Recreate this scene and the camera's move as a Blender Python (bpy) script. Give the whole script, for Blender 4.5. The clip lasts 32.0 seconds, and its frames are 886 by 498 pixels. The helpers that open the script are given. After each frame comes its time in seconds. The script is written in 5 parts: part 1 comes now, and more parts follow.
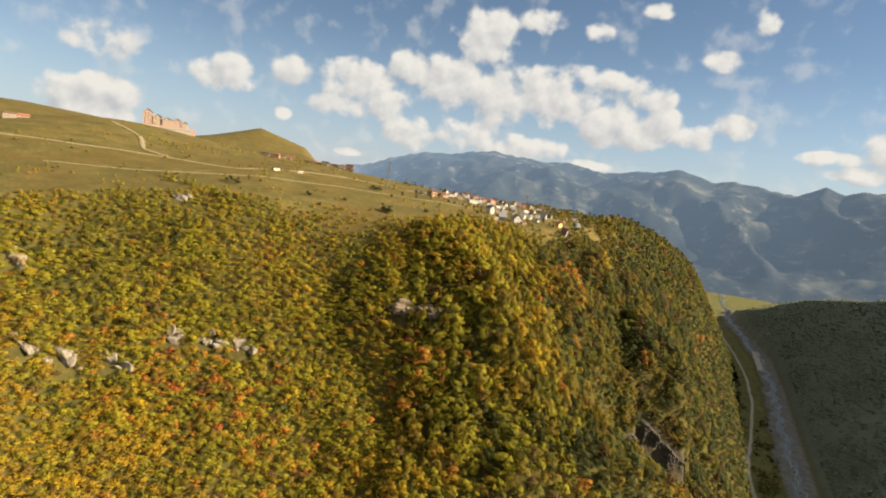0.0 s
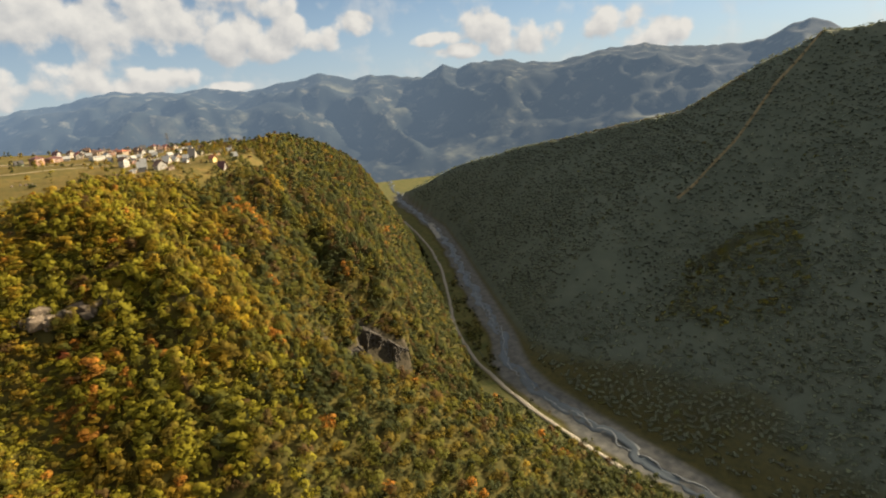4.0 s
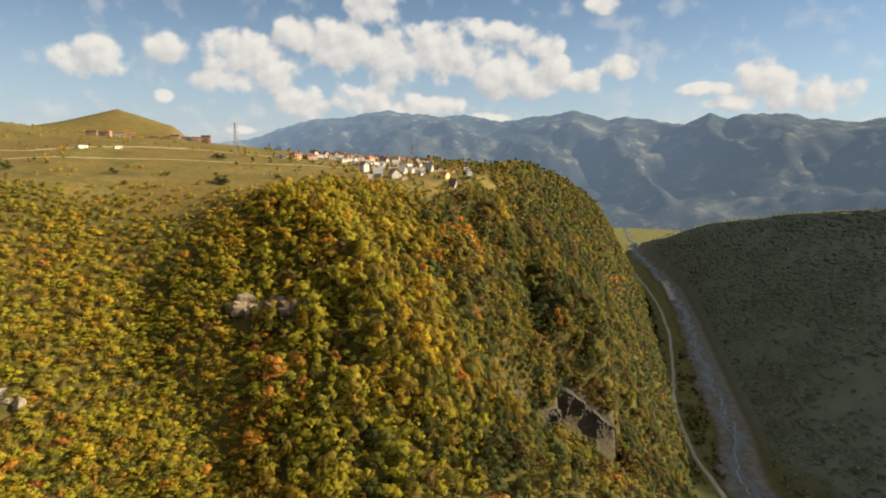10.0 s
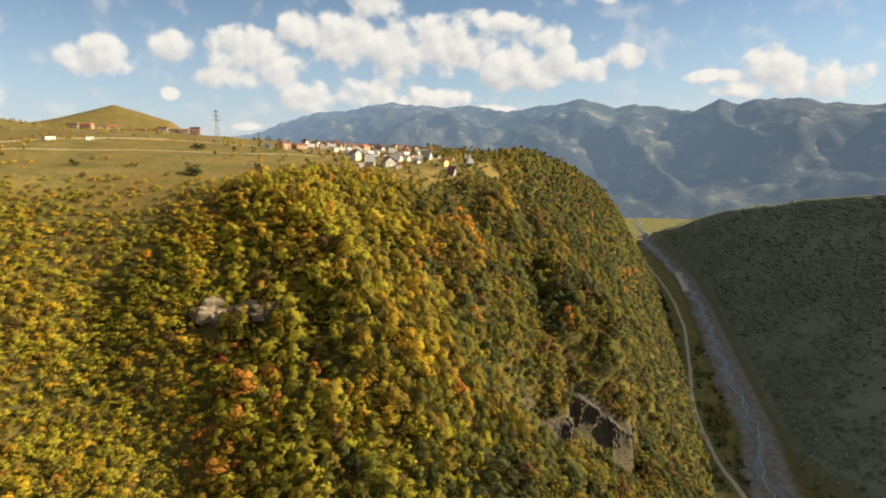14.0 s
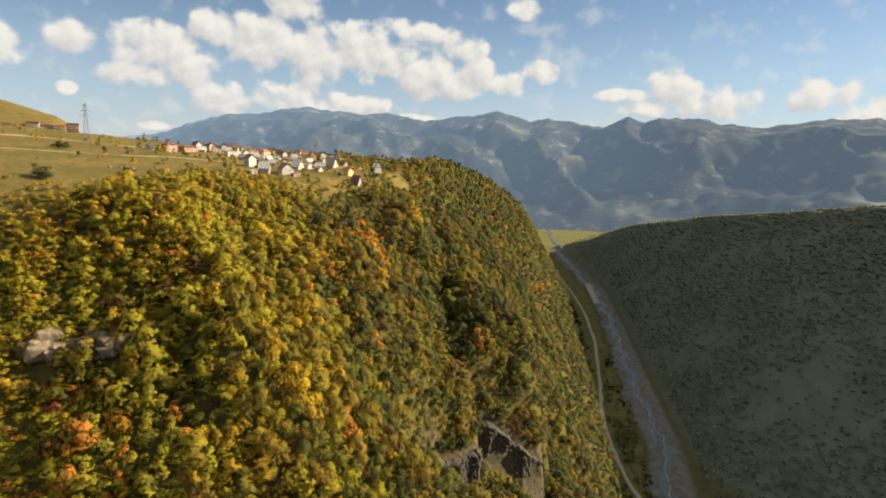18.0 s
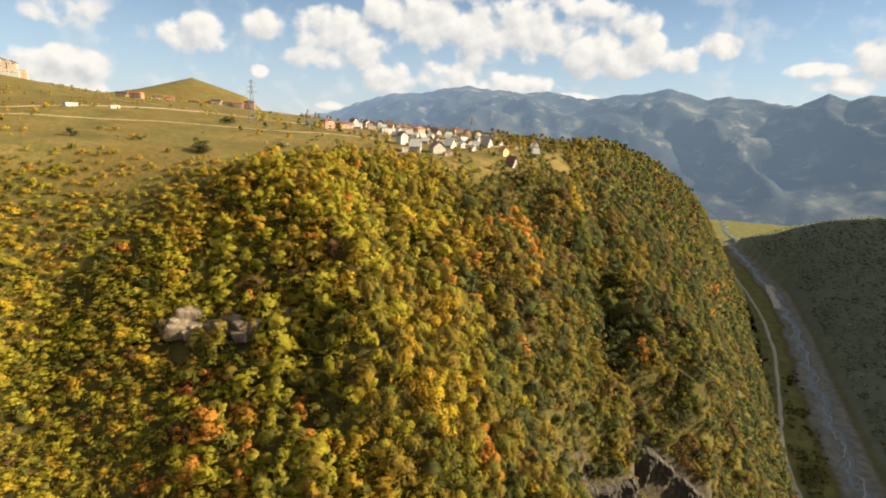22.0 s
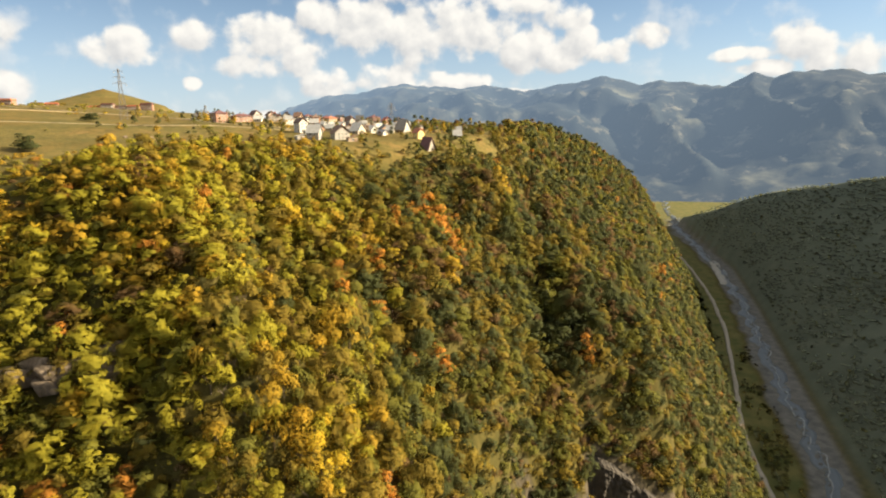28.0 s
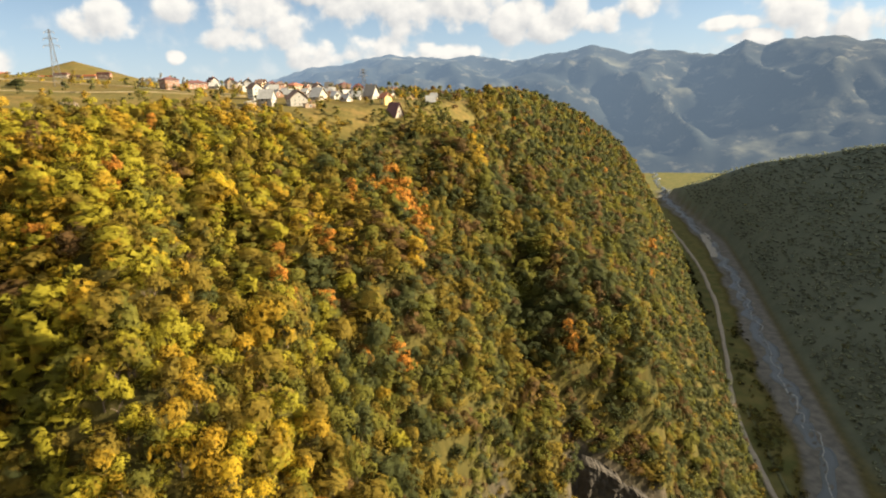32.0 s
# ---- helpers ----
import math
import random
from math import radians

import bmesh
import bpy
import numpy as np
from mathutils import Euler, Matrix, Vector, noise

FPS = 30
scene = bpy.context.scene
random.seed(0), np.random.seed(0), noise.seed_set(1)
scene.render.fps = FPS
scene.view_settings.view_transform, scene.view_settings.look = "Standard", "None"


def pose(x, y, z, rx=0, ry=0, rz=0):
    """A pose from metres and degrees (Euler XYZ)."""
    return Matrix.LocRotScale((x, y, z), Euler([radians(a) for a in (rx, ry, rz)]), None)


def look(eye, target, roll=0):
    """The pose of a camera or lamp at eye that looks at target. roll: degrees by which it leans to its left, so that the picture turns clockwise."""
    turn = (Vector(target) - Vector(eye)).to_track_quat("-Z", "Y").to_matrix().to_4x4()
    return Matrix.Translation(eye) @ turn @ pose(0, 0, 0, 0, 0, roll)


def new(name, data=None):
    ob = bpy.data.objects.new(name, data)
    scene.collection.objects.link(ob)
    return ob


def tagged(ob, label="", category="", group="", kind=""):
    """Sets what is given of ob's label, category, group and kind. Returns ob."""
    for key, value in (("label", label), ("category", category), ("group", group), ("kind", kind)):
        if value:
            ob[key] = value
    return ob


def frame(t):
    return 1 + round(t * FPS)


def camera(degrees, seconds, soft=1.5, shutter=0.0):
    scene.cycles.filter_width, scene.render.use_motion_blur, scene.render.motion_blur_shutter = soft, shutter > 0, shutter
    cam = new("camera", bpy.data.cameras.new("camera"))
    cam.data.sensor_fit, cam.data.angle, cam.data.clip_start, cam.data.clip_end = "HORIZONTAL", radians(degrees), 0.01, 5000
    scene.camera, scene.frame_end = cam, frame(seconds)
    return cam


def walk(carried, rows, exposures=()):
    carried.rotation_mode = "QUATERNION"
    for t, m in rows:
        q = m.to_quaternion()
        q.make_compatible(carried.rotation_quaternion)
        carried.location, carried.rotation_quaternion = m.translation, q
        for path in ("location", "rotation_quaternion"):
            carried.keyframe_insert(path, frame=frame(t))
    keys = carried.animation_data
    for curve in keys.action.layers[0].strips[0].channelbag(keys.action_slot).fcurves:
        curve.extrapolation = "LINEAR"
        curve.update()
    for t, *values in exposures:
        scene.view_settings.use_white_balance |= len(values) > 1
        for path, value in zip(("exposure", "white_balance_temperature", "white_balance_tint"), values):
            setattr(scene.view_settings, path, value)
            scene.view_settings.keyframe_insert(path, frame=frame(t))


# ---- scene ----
cam = camera(74.0, 32.0, soft=2.0)
PATH = [
    (0, pose(0.31, 0.75, 199.26, 82.64, -6.98, -0.20)),
    (0.5, pose(2.99, 7.33, 199.70, 81.76, -1.19, -5.36)),
    (1, pose(5.24, 13.75, 200.16, 80.29, 9.02, -25.52)),
    (1.5, pose(6.71, 19.91, 200.46, 78.73, 7.66, -27.56)),
    (2, pose(7.94, 25.80, 200.63, 82.16, 12.27, -29.75)),
    (2.5, pose(9.65, 31.49, 201.22, 80.44, 12.17, -27.92)),
    (3, pose(11.68, 37.22, 201.66, 78.50, 9.19, -30.06)),
    (3.5, pose(14.39, 43.01, 200.79, 75.73, 6.04, -33.99)),
    (5.5, pose(29.40, 66.16, 190.32, 75.96, -1.84, -20.92)),
    (6, pose(33.21, 73.21, 188.38, 76.64, -3.07, -14.93)),
    (6.5, pose(36.19, 81.07, 187.22, 80.85, 3.85, -15.07)),
    (7, pose(38.52, 88.71, 186.58, 79.96, -3.60, -6.93)),
    (7.5, pose(41.12, 95.08, 185.83, 83.49, 1.55, -10.65)),
    (8, pose(43.56, 100.91, 185.87, 83.11, -0.69, -9.10)),
    (8.5, pose(45.89, 106.32, 186.39, 83.81, 2.18, -7.79)),
    (9, pose(47.80, 111.56, 186.82, 84.22, 4.99, -6.83)),
    (9.5, pose(49.31, 116.91, 186.63, 82.10, 1.24, -7.06)),
    (10, pose(51.01, 122.42, 186.00, 79.75, -0.81, -9.55)),
    (10.5, pose(52.59, 127.80, 185.14, 78.56, 0.28, -11.73)),
    (11, pose(54.26, 133.41, 184.35, 76.97, -2.71, -10.49)),
    (11.5, pose(56.25, 139.19, 183.07, 77.17, -1.86, -10.66)),
    (12, pose(58.71, 145.37, 181.84, 77.00, -1.08, -10.56)),
    (12.5, pose(60.89, 152.08, 180.53, 76.79, 0.87, -10.40)),
    (13, pose(63.06, 158.95, 179.05, 78.39, -1.14, -10.48)),
    (13.5, pose(65.65, 165.89, 177.88, 79.90, 2.07, -10.98)),
    (14, pose(68.52, 172.73, 177.45, 79.07, 0.19, -8.98)),
    (14.5, pose(71.51, 178.88, 177.15, 78.81, -0.47, -9.25)),
    (16.5, pose(83.32, 200.35, 177.55, 80.04, 3.97, -7.25)),
    (17, pose(85.80, 204.74, 177.67, 80.82, -0.20, -5.75)),
    (17.5, pose(88.29, 208.18, 177.83, 79.60, -2.43, -6.77)),
    (18, pose(90.00, 211.59, 177.65, 79.97, -1.76, -16.65)),
    (18.5, pose(91.51, 216.07, 177.37, 78.71, -3.35, -21.15)),
    (19, pose(93.11, 221.91, 176.69, 78.34, -0.02, -30.70)),
    (19.5, pose(94.32, 228.66, 175.13, 75.12, 2.22, -26.58)),
    (20, pose(95.22, 235.98, 173.70, 73.12, -2.23, -16.10)),
    (20.5, pose(95.63, 243.47, 173.05, 74.80, -0.33, -7.63)),
    (21, pose(96.26, 250.41, 173.41, 74.21, -4.08, -4.79)),
    (21.5, pose(97.02, 256.80, 174.28, 75.89, -5.05, -2.09)),
    (22, pose(98.56, 262.64, 175.20, 77.58, -2.12, -1.57)),
    (22.5, pose(100.88, 268.30, 175.91, 79.45, 0.64, -2.18)),
    (23, pose(103.48, 273.66, 175.90, 79.81, -0.33, -1.78)),
    (23.5, pose(106.05, 278.77, 175.06, 78.98, 2.42, -2.41)),
    (24, pose(108.69, 283.70, 173.38, 78.46, 1.28, -3.30)),
    (24.5, pose(111.64, 288.95, 171.57, 76.92, 1.40, -4.62)),
    (26.5, pose(122.91, 310.53, 162.54, 76.87, -4.54, -3.50)),
    (27, pose(125.93, 315.72, 160.68, 76.48, -3.88, -6.09)),
    (27.5, pose(128.67, 320.94, 159.27, 77.57, -2.78, -7.55)),
    (28, pose(131.25, 326.27, 158.12, 77.70, 1.22, -7.04)),
    (28.5, pose(133.72, 331.49, 157.31, 79.08, 0.11, -5.10)),
    (29, pose(136.24, 336.28, 156.80, 79.46, 1.39, -5.48)),
    (29.5, pose(138.70, 340.40, 155.81, 78.75, 2.11, -7.74)),
    (30, pose(141.27, 344.75, 155.12, 77.89, 3.03, -9.22)),
    (30.5, pose(143.63, 349.64, 154.12, 78.83, 3.34, -7.77)),
    (31, pose(145.78, 354.73, 153.08, 78.81, 1.20, -6.11)),
    (31.5, pose(147.55, 359.60, 151.99, 75.63, -2.01, -4.60)),
    (32, pose(150.32, 364.13, 151.29, 75.16, 1.71, -8.07)),
]
walk(cam, PATH, [(0, 1.72, 6900, 8), (3, 1.62, 6900, 8), (9, 1.66, 6900, 8), (14, 1.83, 6900, 8), (17.5, 1.83, 6900, 8), (19, 1.64, 6900, 8), (20.5, 1.92, 6900, 8), (32, 1.99, 6900, 8)])

# ---- daylight ----
SUN_AZ, SUN_EL = 92.0, 26.0
world = bpy.data.worlds.new("sky")
scene.world = world
world.use_nodes = True
wn = world.node_tree
sky = wn.nodes.new("ShaderNodeTexSky")
sky.sky_type, sky.sun_disc = "NISHITA", False
sky.altitude, sky.air_density, sky.dust_density, sky.ozone_density = 2000, 1.0, 0.2, 1.6
sky.sun_elevation, sky.sun_rotation = radians(SUN_EL), radians(SUN_AZ)
wn.links.new(sky.outputs[0], wn.nodes["Background"].inputs[0])
wn.nodes["Background"].inputs[1].default_value = 0.032
sun = new("sun", bpy.data.lights.new("sun", "SUN"))
sun.data.energy, sun.data.angle, sun.data.color = 4.8, radians(1.5), (1.0, 0.85, 0.63)
sun.matrix_world = look((0, 0, 0), (-math.sin(radians(SUN_AZ)) * math.cos(radians(SUN_EL)), -math.cos(radians(SUN_AZ)) * math.cos(radians(SUN_EL)), -math.sin(radians(SUN_EL))))

# cumulus: bearing, height, half width, half height (degrees) and how dense
LOW_CLOUDS = [(-30.7, 1.4, 3.1, 1.4, 1.3), (-3.5, 3.4, 2.6, 1.7, 1), (2.4, 3.9, 3.4, 1.6, 1), (7.9, 3.2, 4.6, 1.3, 1), (12.7, 2.3, 3.2, 0.6, 0.8), (-15.3, 3.6, 0.9, 0.6, 1), (-8.8, 0.9, 1.5, 0.4, 0.9), (-31, 3.1, 3.8, 1.6, 1.2)]
HIGH_CLOUDS = [(-20.4, 6.4, 2.8, 1.7, 1), (-14.5, 7.6, 2.1, 1.3, 0.7), (-8.9, 7.5, 3.7, 2.1, 1), (-10.3, 5, 3.2, 1.1, 0.9), (-6.2, 5.7, 2.7, 1.6, 0.8), (-4, 9.4, 2.1, 1.5, 1), (0.1, 8.6, 3.3, 2.6, 1), (4.3, 7.6, 4.9, 2.4, 1), (9.5, 7.9, 5.9, 2.6, 1), (14.7, 6.2, 3.7, 2.1, 1), (17.7, 5.1, 2.9, 1.3, 1), (19.6, 6.9, 2.1, 1.3, 1), (12.1, 10.2, 5.9, 1.1, 0.9), (18.6, 8.9, 2.1, 1.8, 0.9), (-30.1, 7.3, 3.6, 1.6, 0.55), (2.8, 12.7, 3.5, 2.6, 1), (7.7, 14.6, 2.2, 1.1, 0.85), (12.9, 14, 1.5, 0.9, 0.9), (18, 16.1, 1.5, 0.7, 0.8)]
EAST_CLOUDS = [(22.5, 5.8, 2.1, 1.1, 1), (25.4, 6.8, 1.8, 1.1, 1), (33, 4.9, 2.6, 0.6, 1), (35, 3.7, 2.1, 0.7, 1), (37, 5.6, 2.1, 1.6, 1), (38.9, 4.6, 1.8, 1.6, 1), (41.1, 4.3, 3.4, 1.6, 1), (48.6, 4.7, 2.8, 1.5, 1), (52.2, 3.2, 3.3, 1.5, 1), (26.7, 15.4, 1.1, 1.1, 0.9), (23.8, 12.2, 1.6, 0.9, 0.8)]
CLOUDS = LOW_CLOUDS + HIGH_CLOUDS + EAST_CLOUDS


def cloudy_sky():
    def node(kind, **kw):
        n = wn.nodes.new(kind)
        for key, value in kw.items():
            n.inputs[int(key[1:])].default_value = value
        return n

    def math_(op, a, b=None, c=None):
        n = wn.nodes.new("ShaderNodeMath")
        n.operation = op
        for i, v in enumerate((a, b, c)):
            if v is None:
                continue
            if isinstance(v, (int, float)):
                n.inputs[i].default_value = v
            else:
                wn.links.new(v, n.inputs[i])
        return n.outputs[0]

    coord = wn.nodes.new("ShaderNodeTexCoord").outputs["Generated"]
    sep = wn.nodes.new("ShaderNodeSeparateXYZ")
    wn.links.new(coord, sep.inputs[0])
    az = math_("MULTIPLY", math_("ARCTAN2", sep.outputs[0], sep.outputs[1]), 57.2958)
    el = math_("MULTIPLY", math_("ARCSINE", sep.outputs[2]), 57.2958)
    both = wn.nodes.new("ShaderNodeCombineXYZ")
    wn.links.new(az, both.inputs[0])
    wn.links.new(el, both.inputs[1])

    def noise_at(scale, detail, shift):
        mp = wn.nodes.new("ShaderNodeVectorMath")
        mp.operation = "ADD"
        mp.inputs[1].default_value = shift
        wn.links.new(both.outputs[0], mp.inputs[0])
        n = wn.nodes.new("ShaderNodeTexNoise")
        n.inputs["Scale"].default_value, n.inputs["Detail"].default_value = scale, detail
        n.inputs["Roughness"].default_value = 0.47
        wn.links.new(mp.outputs[0], n.inputs["Vector"])
        return n.outputs["Fac"]

    def field(shift_az, shift_el):
        """Sum of the clouds' round masses, seen from a point a little way off."""
        total = None
        for ca, ce, wa, we, dense in CLOUDS:
            vec = wn.nodes.new("ShaderNodeVectorMath")
            vec.operation = "MULTIPLY_ADD"
            wn.links.new(both.outputs[0], vec.inputs[0])
            vec.inputs[1].default_value = (1 / wa, 1 / we, 0)
            vec.inputs[2].default_value = (-(ca - shift_az) / wa, -(ce - shift_el) / we, 0)
            dot = wn.nodes.new("ShaderNodeVectorMath")
            dot.operation = "DOT_PRODUCT"
            wn.links.new(vec.outputs[0], dot.inputs[0])
            wn.links.new(vec.outputs[0], dot.inputs[1])
            mass = math_("MAXIMUM", math_("MULTIPLY_ADD", dot.outputs["Value"], -0.62 * dense, dense), 0.0)
            total = mass if total is None else math_("SMOOTH_MAX", total, mass, 0.25)
        return total

    mass = field(0, 0)
    fine = noise_at(0.5, 8, (3, 1, 0))
    puff = noise_at(0.23, 2, (11, 5, 2))
    body = math_("MULTIPLY_ADD", math_("SUBTRACT", fine, 0.5), 2.1, math_("MULTIPLY_ADD", math_("SUBTRACT", puff, 0.5), 1.3, mass))
    cover = wn.nodes.new("ShaderNodeMapRange")
    cover.interpolation_type = "SMOOTHSTEP"
    wn.links.new(body, cover.inputs["Value"])
    cover.inputs["From Min"].default_value, cover.inputs["From Max"].default_value = 0.16, 0.74
    gate = wn.nodes.new("ShaderNodeMapRange")
    wn.links.new(mass, gate.inputs["Value"])
    gate.inputs["From Min"].default_value, gate.inputs["From Max"].default_value = 0.08, 0.4
    cover_f = math_("MULTIPLY", cover.outputs[0], gate.outputs[0])
    # lit flank: compare with the mass a step towards the sun
    lit = noise_at(0.5, 5, (3.5, 1.7, 0))
    relief = math_("MULTIPLY_ADD", math_("SUBTRACT", mass, field(0.5, 0.9)), 0.42, math_("MULTIPLY", math_("SUBTRACT", fine, lit), 1.1))
    shade = wn.nodes.new("ShaderNodeMapRange")
    wn.links.new(math_("MULTIPLY_ADD", relief, 1.6, math_("MULTIPLY", body, -0.12)), shade.inputs["Value"])
    shade.inputs["From Min"].default_value, shade.inputs["From Max"].default_value = -0.6, 0.3
    ramp = wn.nodes.new("ShaderNodeMix")
    ramp.data_type = "RGBA"
    wn.links.new(shade.outputs[0], ramp.inputs["Factor"])
    ramp.inputs["A"].default_value = (5.0, 5.2, 5.6, 1)
    ramp.inputs["B"].default_value = (7.9, 7.8, 7.7, 1)
    mix = wn.nodes.new("ShaderNodeMix")
    mix.data_type = "RGBA"
    # unseen broken cloud added overhead and behind, to brighten the shaded land
    wide = wn.nodes.new("ShaderNodeTexNoise")
    wide.inputs["Scale"].default_value, wide.inputs["Detail"].default_value = 3.2, 5
    wn.links.new(coord, wide.inputs["Vector"])
    broken = wn.nodes.new("ShaderNodeMapRange")
    broken.interpolation_type = "SMOOTHSTEP"
    wn.links.new(wide.outputs["Fac"], broken.inputs["Value"])
    broken.inputs["From Min"].default_value, broken.inputs["From Max"].default_value = 0.38, 0.52
    overhead = wn.nodes.new("ShaderNodeMapRange")
    overhead.interpolation_type = "SMOOTHSTEP"
    wn.links.new(el, overhead.inputs["Value"])
    overhead.inputs["From Min"].default_value, overhead.inputs["From Max"].default_value = 17.0, 27.0
    behind = wn.nodes.new("ShaderNodeMapRange")
    behind.interpolation_type = "SMOOTHSTEP"
    wn.links.new(sep.outputs[1], behind.inputs["Value"])
    behind.inputs["From Min"].default_value, behind.inputs["From Max"].default_value = 0.25, 0.0
    above = math_("MULTIPLY", broken.outputs[0], math_("MAXIMUM", overhead.outputs[0], math_("MULTIPLY", behind.outputs[0], math_("GREATER_THAN", el, 0.0))))
    wn.links.new(math_("MAXIMUM", cover_f, above), mix.inputs["Factor"])
    low = wn.nodes.new("ShaderNodeMapRange")
    low.interpolation_type = "SMOOTHSTEP"
    wn.links.new(el, low.inputs["Value"])
    for key, value in (("From Min", -2), ("From Max", 13), ("To Min", 0.72), ("To Max", 0.0)):
        low.inputs[key].default_value = value
    haze = wn.nodes.new("ShaderNodeMix")
    haze.data_type = "RGBA"
    wn.links.new(low.outputs[0], haze.inputs["Factor"])
    wn.links.new(sky.outputs[0], haze.inputs["A"])
    haze.inputs["B"].default_value = (4.0, 5.1, 6.9, 1)
    # the bright glow of the hazy air round the sun
    towards = wn.nodes.new("ShaderNodeVectorMath")
    towards.operation = "DOT_PRODUCT"
    wn.links.new(coord, towards.inputs[0])
    towards.inputs[1].default_value = (math.sin(radians(SUN_AZ)) * math.cos(radians(SUN_EL)), math.cos(radians(SUN_AZ)) * math.cos(radians(SUN_EL)), math.sin(radians(SUN_EL)))
    glow = math_("MULTIPLY", math_("POWER", math_("MAXIMUM", towards.outputs["Value"], 0.0), 16.0), 0.9)
    air = wn.nodes.new("ShaderNodeMix")
    air.data_type = "RGBA"
    wn.links.new(glow, air.inputs["Factor"])
    wn.links.new(haze.outputs["Result"], air.inputs["A"])
    air.inputs["B"].default_value = (15.0, 14.6, 14.0, 1)
    wn.links.new(air.outputs["Result"], mix.inputs["A"])
    wn.links.new(ramp.outputs["Result"], mix.inputs["B"])
    wn.links.new(mix.outputs["Result"], wn.nodes["Background"].inputs[0])


cloudy_sky()


# ---- the lie of the land ----
RIVER = np.array([(480, -1200, -300), (520, 0, -285), (545, 400, -268), (550, 585, -263), (558, 690, -260), (575, 760, -258), (602, 815, -256), (640, 880, -254), (668, 940, -253),
                  (706, 1020, -251), (765, 1145, -249), (830, 1283, -246), (895, 1418, -243), (1022, 1705, -236), (1168, 2203, -226), (1232, 2345, -222), (1420, 2800, -212), (1750, 4000, -180)], float)
# the level line halfway down the wooded slope
BROW = np.array([(-520, -200), (-330, 200), (-215, 385), (-84, 487), (5, 474), (87, 474), (140, 500), (168, 580), (208, 626), (246, 656), (318, 684), (324, 722), (340, 775), (402, 880),
                 (488, 1065), (545, 1190), (690, 1480), (860, 1950), (1000, 2600), (1310, 4300)], float)


def along(x, y, line):
    """Signed distance from a polyline (right of its way is positive) and the length along it."""
    best = np.full(x.shape, 1e18)
    side, run, start = np.zeros(x.shape), np.zeros(x.shape), 0.0
    for (ax, ay), (bx, by) in zip(line[:-1, :2], line[1:, :2]):
        dx, dy = bx - ax, by - ay
        length = math.hypot(dx, dy)
        u = np.clip(((x - ax) * dx + (y - ay) * dy) / length ** 2, 0, 1)
        qx, qy = x - ax - u * dx, y - ay - u * dy
        d2 = qx * qx + qy * qy
        near = d2 < best - 1e-9
        cross = dy * (x - ax) - dx * (y - ay)
        best = np.where(near, d2, best)
        side = np.where(near, np.where(cross >= 0, 1.0, -1.0), side)
        run = np.where(near, start + u * length, run)
        start += length
    return np.sqrt(best) * side, run


def lengths(line):
    return np.concatenate([[0], np.cumsum(np.hypot(np.diff(line[:, 0]), np.diff(line[:, 1])))])


def step(a, b, v):
    u = np.clip((v - a) / (b - a), 0, 1)
    return u * u * (3 - 2 * u)


def smax(a, b, k):
    h = np.clip(0.5 + 0.5 * (a - b) / k, 0, 1)
    return b + (a - b) * h + k * h * (1 - h)


def smin(a, b, k):
    return -smax(-a, -b, k)


def lattice(ix, iy, seed):
    n = np.sin(ix * 127.1 + iy * 311.7 + seed * 74.7) * 43758.5453
    return n - np.floor(n)


def rough(x, y, size, seed):
    """Smooth noise, from -1 to 1."""
    u, v = x / size, y / size
    ix, iy = np.floor(u), np.floor(v)
    fx, fy = u - ix, v - iy
    fx, fy = fx * fx * (3 - 2 * fx), fy * fy * (3 - 2 * fy)
    a, b = lattice(ix, iy, seed), lattice(ix + 1, iy, seed)
    c, d = lattice(ix, iy + 1, seed), lattice(ix + 1, iy + 1, seed)
    return 2 * ((a + (b - a) * fx) * (1 - fy) + (c + (d - c) * fx) * fy) - 1


# crest of the spur across the river, and a lit side ridge that runs down from it
MID = np.array([(2300, -1995, 460), (2000, -266, 430), (1750, 440, 330), (1450, 850, 205), (1330, 990, 105), (1200, 1330, 38), (1195, 1662, -20),
                (1205, 1968, -95), (1215, 2234, -185), (1240, 2450, -225)], float)
SIDE_RIDGE = np.array([(1640, 740), (1382, 784), (1200, 800), (1064, 812)], float)
RUN_RIVER, RUN_BROW, RUN_MID = lengths(RIVER), lengths(BROW), lengths(MID)
# ravines in the wooded slope: polyline, depth, half width
RAVINES = [([(268, 830), (252, 748), (240, 690), (230, 650), (215, 600)], 15, 15),
           ([(70, 650), (89, 600), (112, 550), (136, 500)], 5, 10),
           ([(30, 560), (45, 525), (70, 495), (95, 460)], 4, 10),
           ([(128, 660), (140, 610), (150, 575)], 5, 10),
           ([(-95, 560), (-75, 525), (-45, 490), (0, 440)], 6, 16)]
# where the wood ends and the pasture begins: the northing of its upper edge, by easting
WOOD_X, WOOD_TOP = [-500, -361, -279, -217, -108, -64, -7, 75, 145, 241, 330], [340, 445, 555, 612, 620, 622, 668, 722, 755, 850, 930]
# the rock faces: where each begins and ends along the level line
FACES = [(1134, 1160), (1182, 1240), (1256, 1327)]
CRAG = (FACES[0][0], FACES[-1][1])


def lean_out(run):
    """How far below the level line the rock stands: each face steps forward towards its end."""
    return np.interp(run, [1108, 1128, 1203, 1252, 1329], [10, 12, 18, 20, 22]) + sum(0.3 * (run - 0.5 * (a + b)) * step(a - 2, a + 2, run) * step(b + 2, b - 4, run) for a, b in FACES)


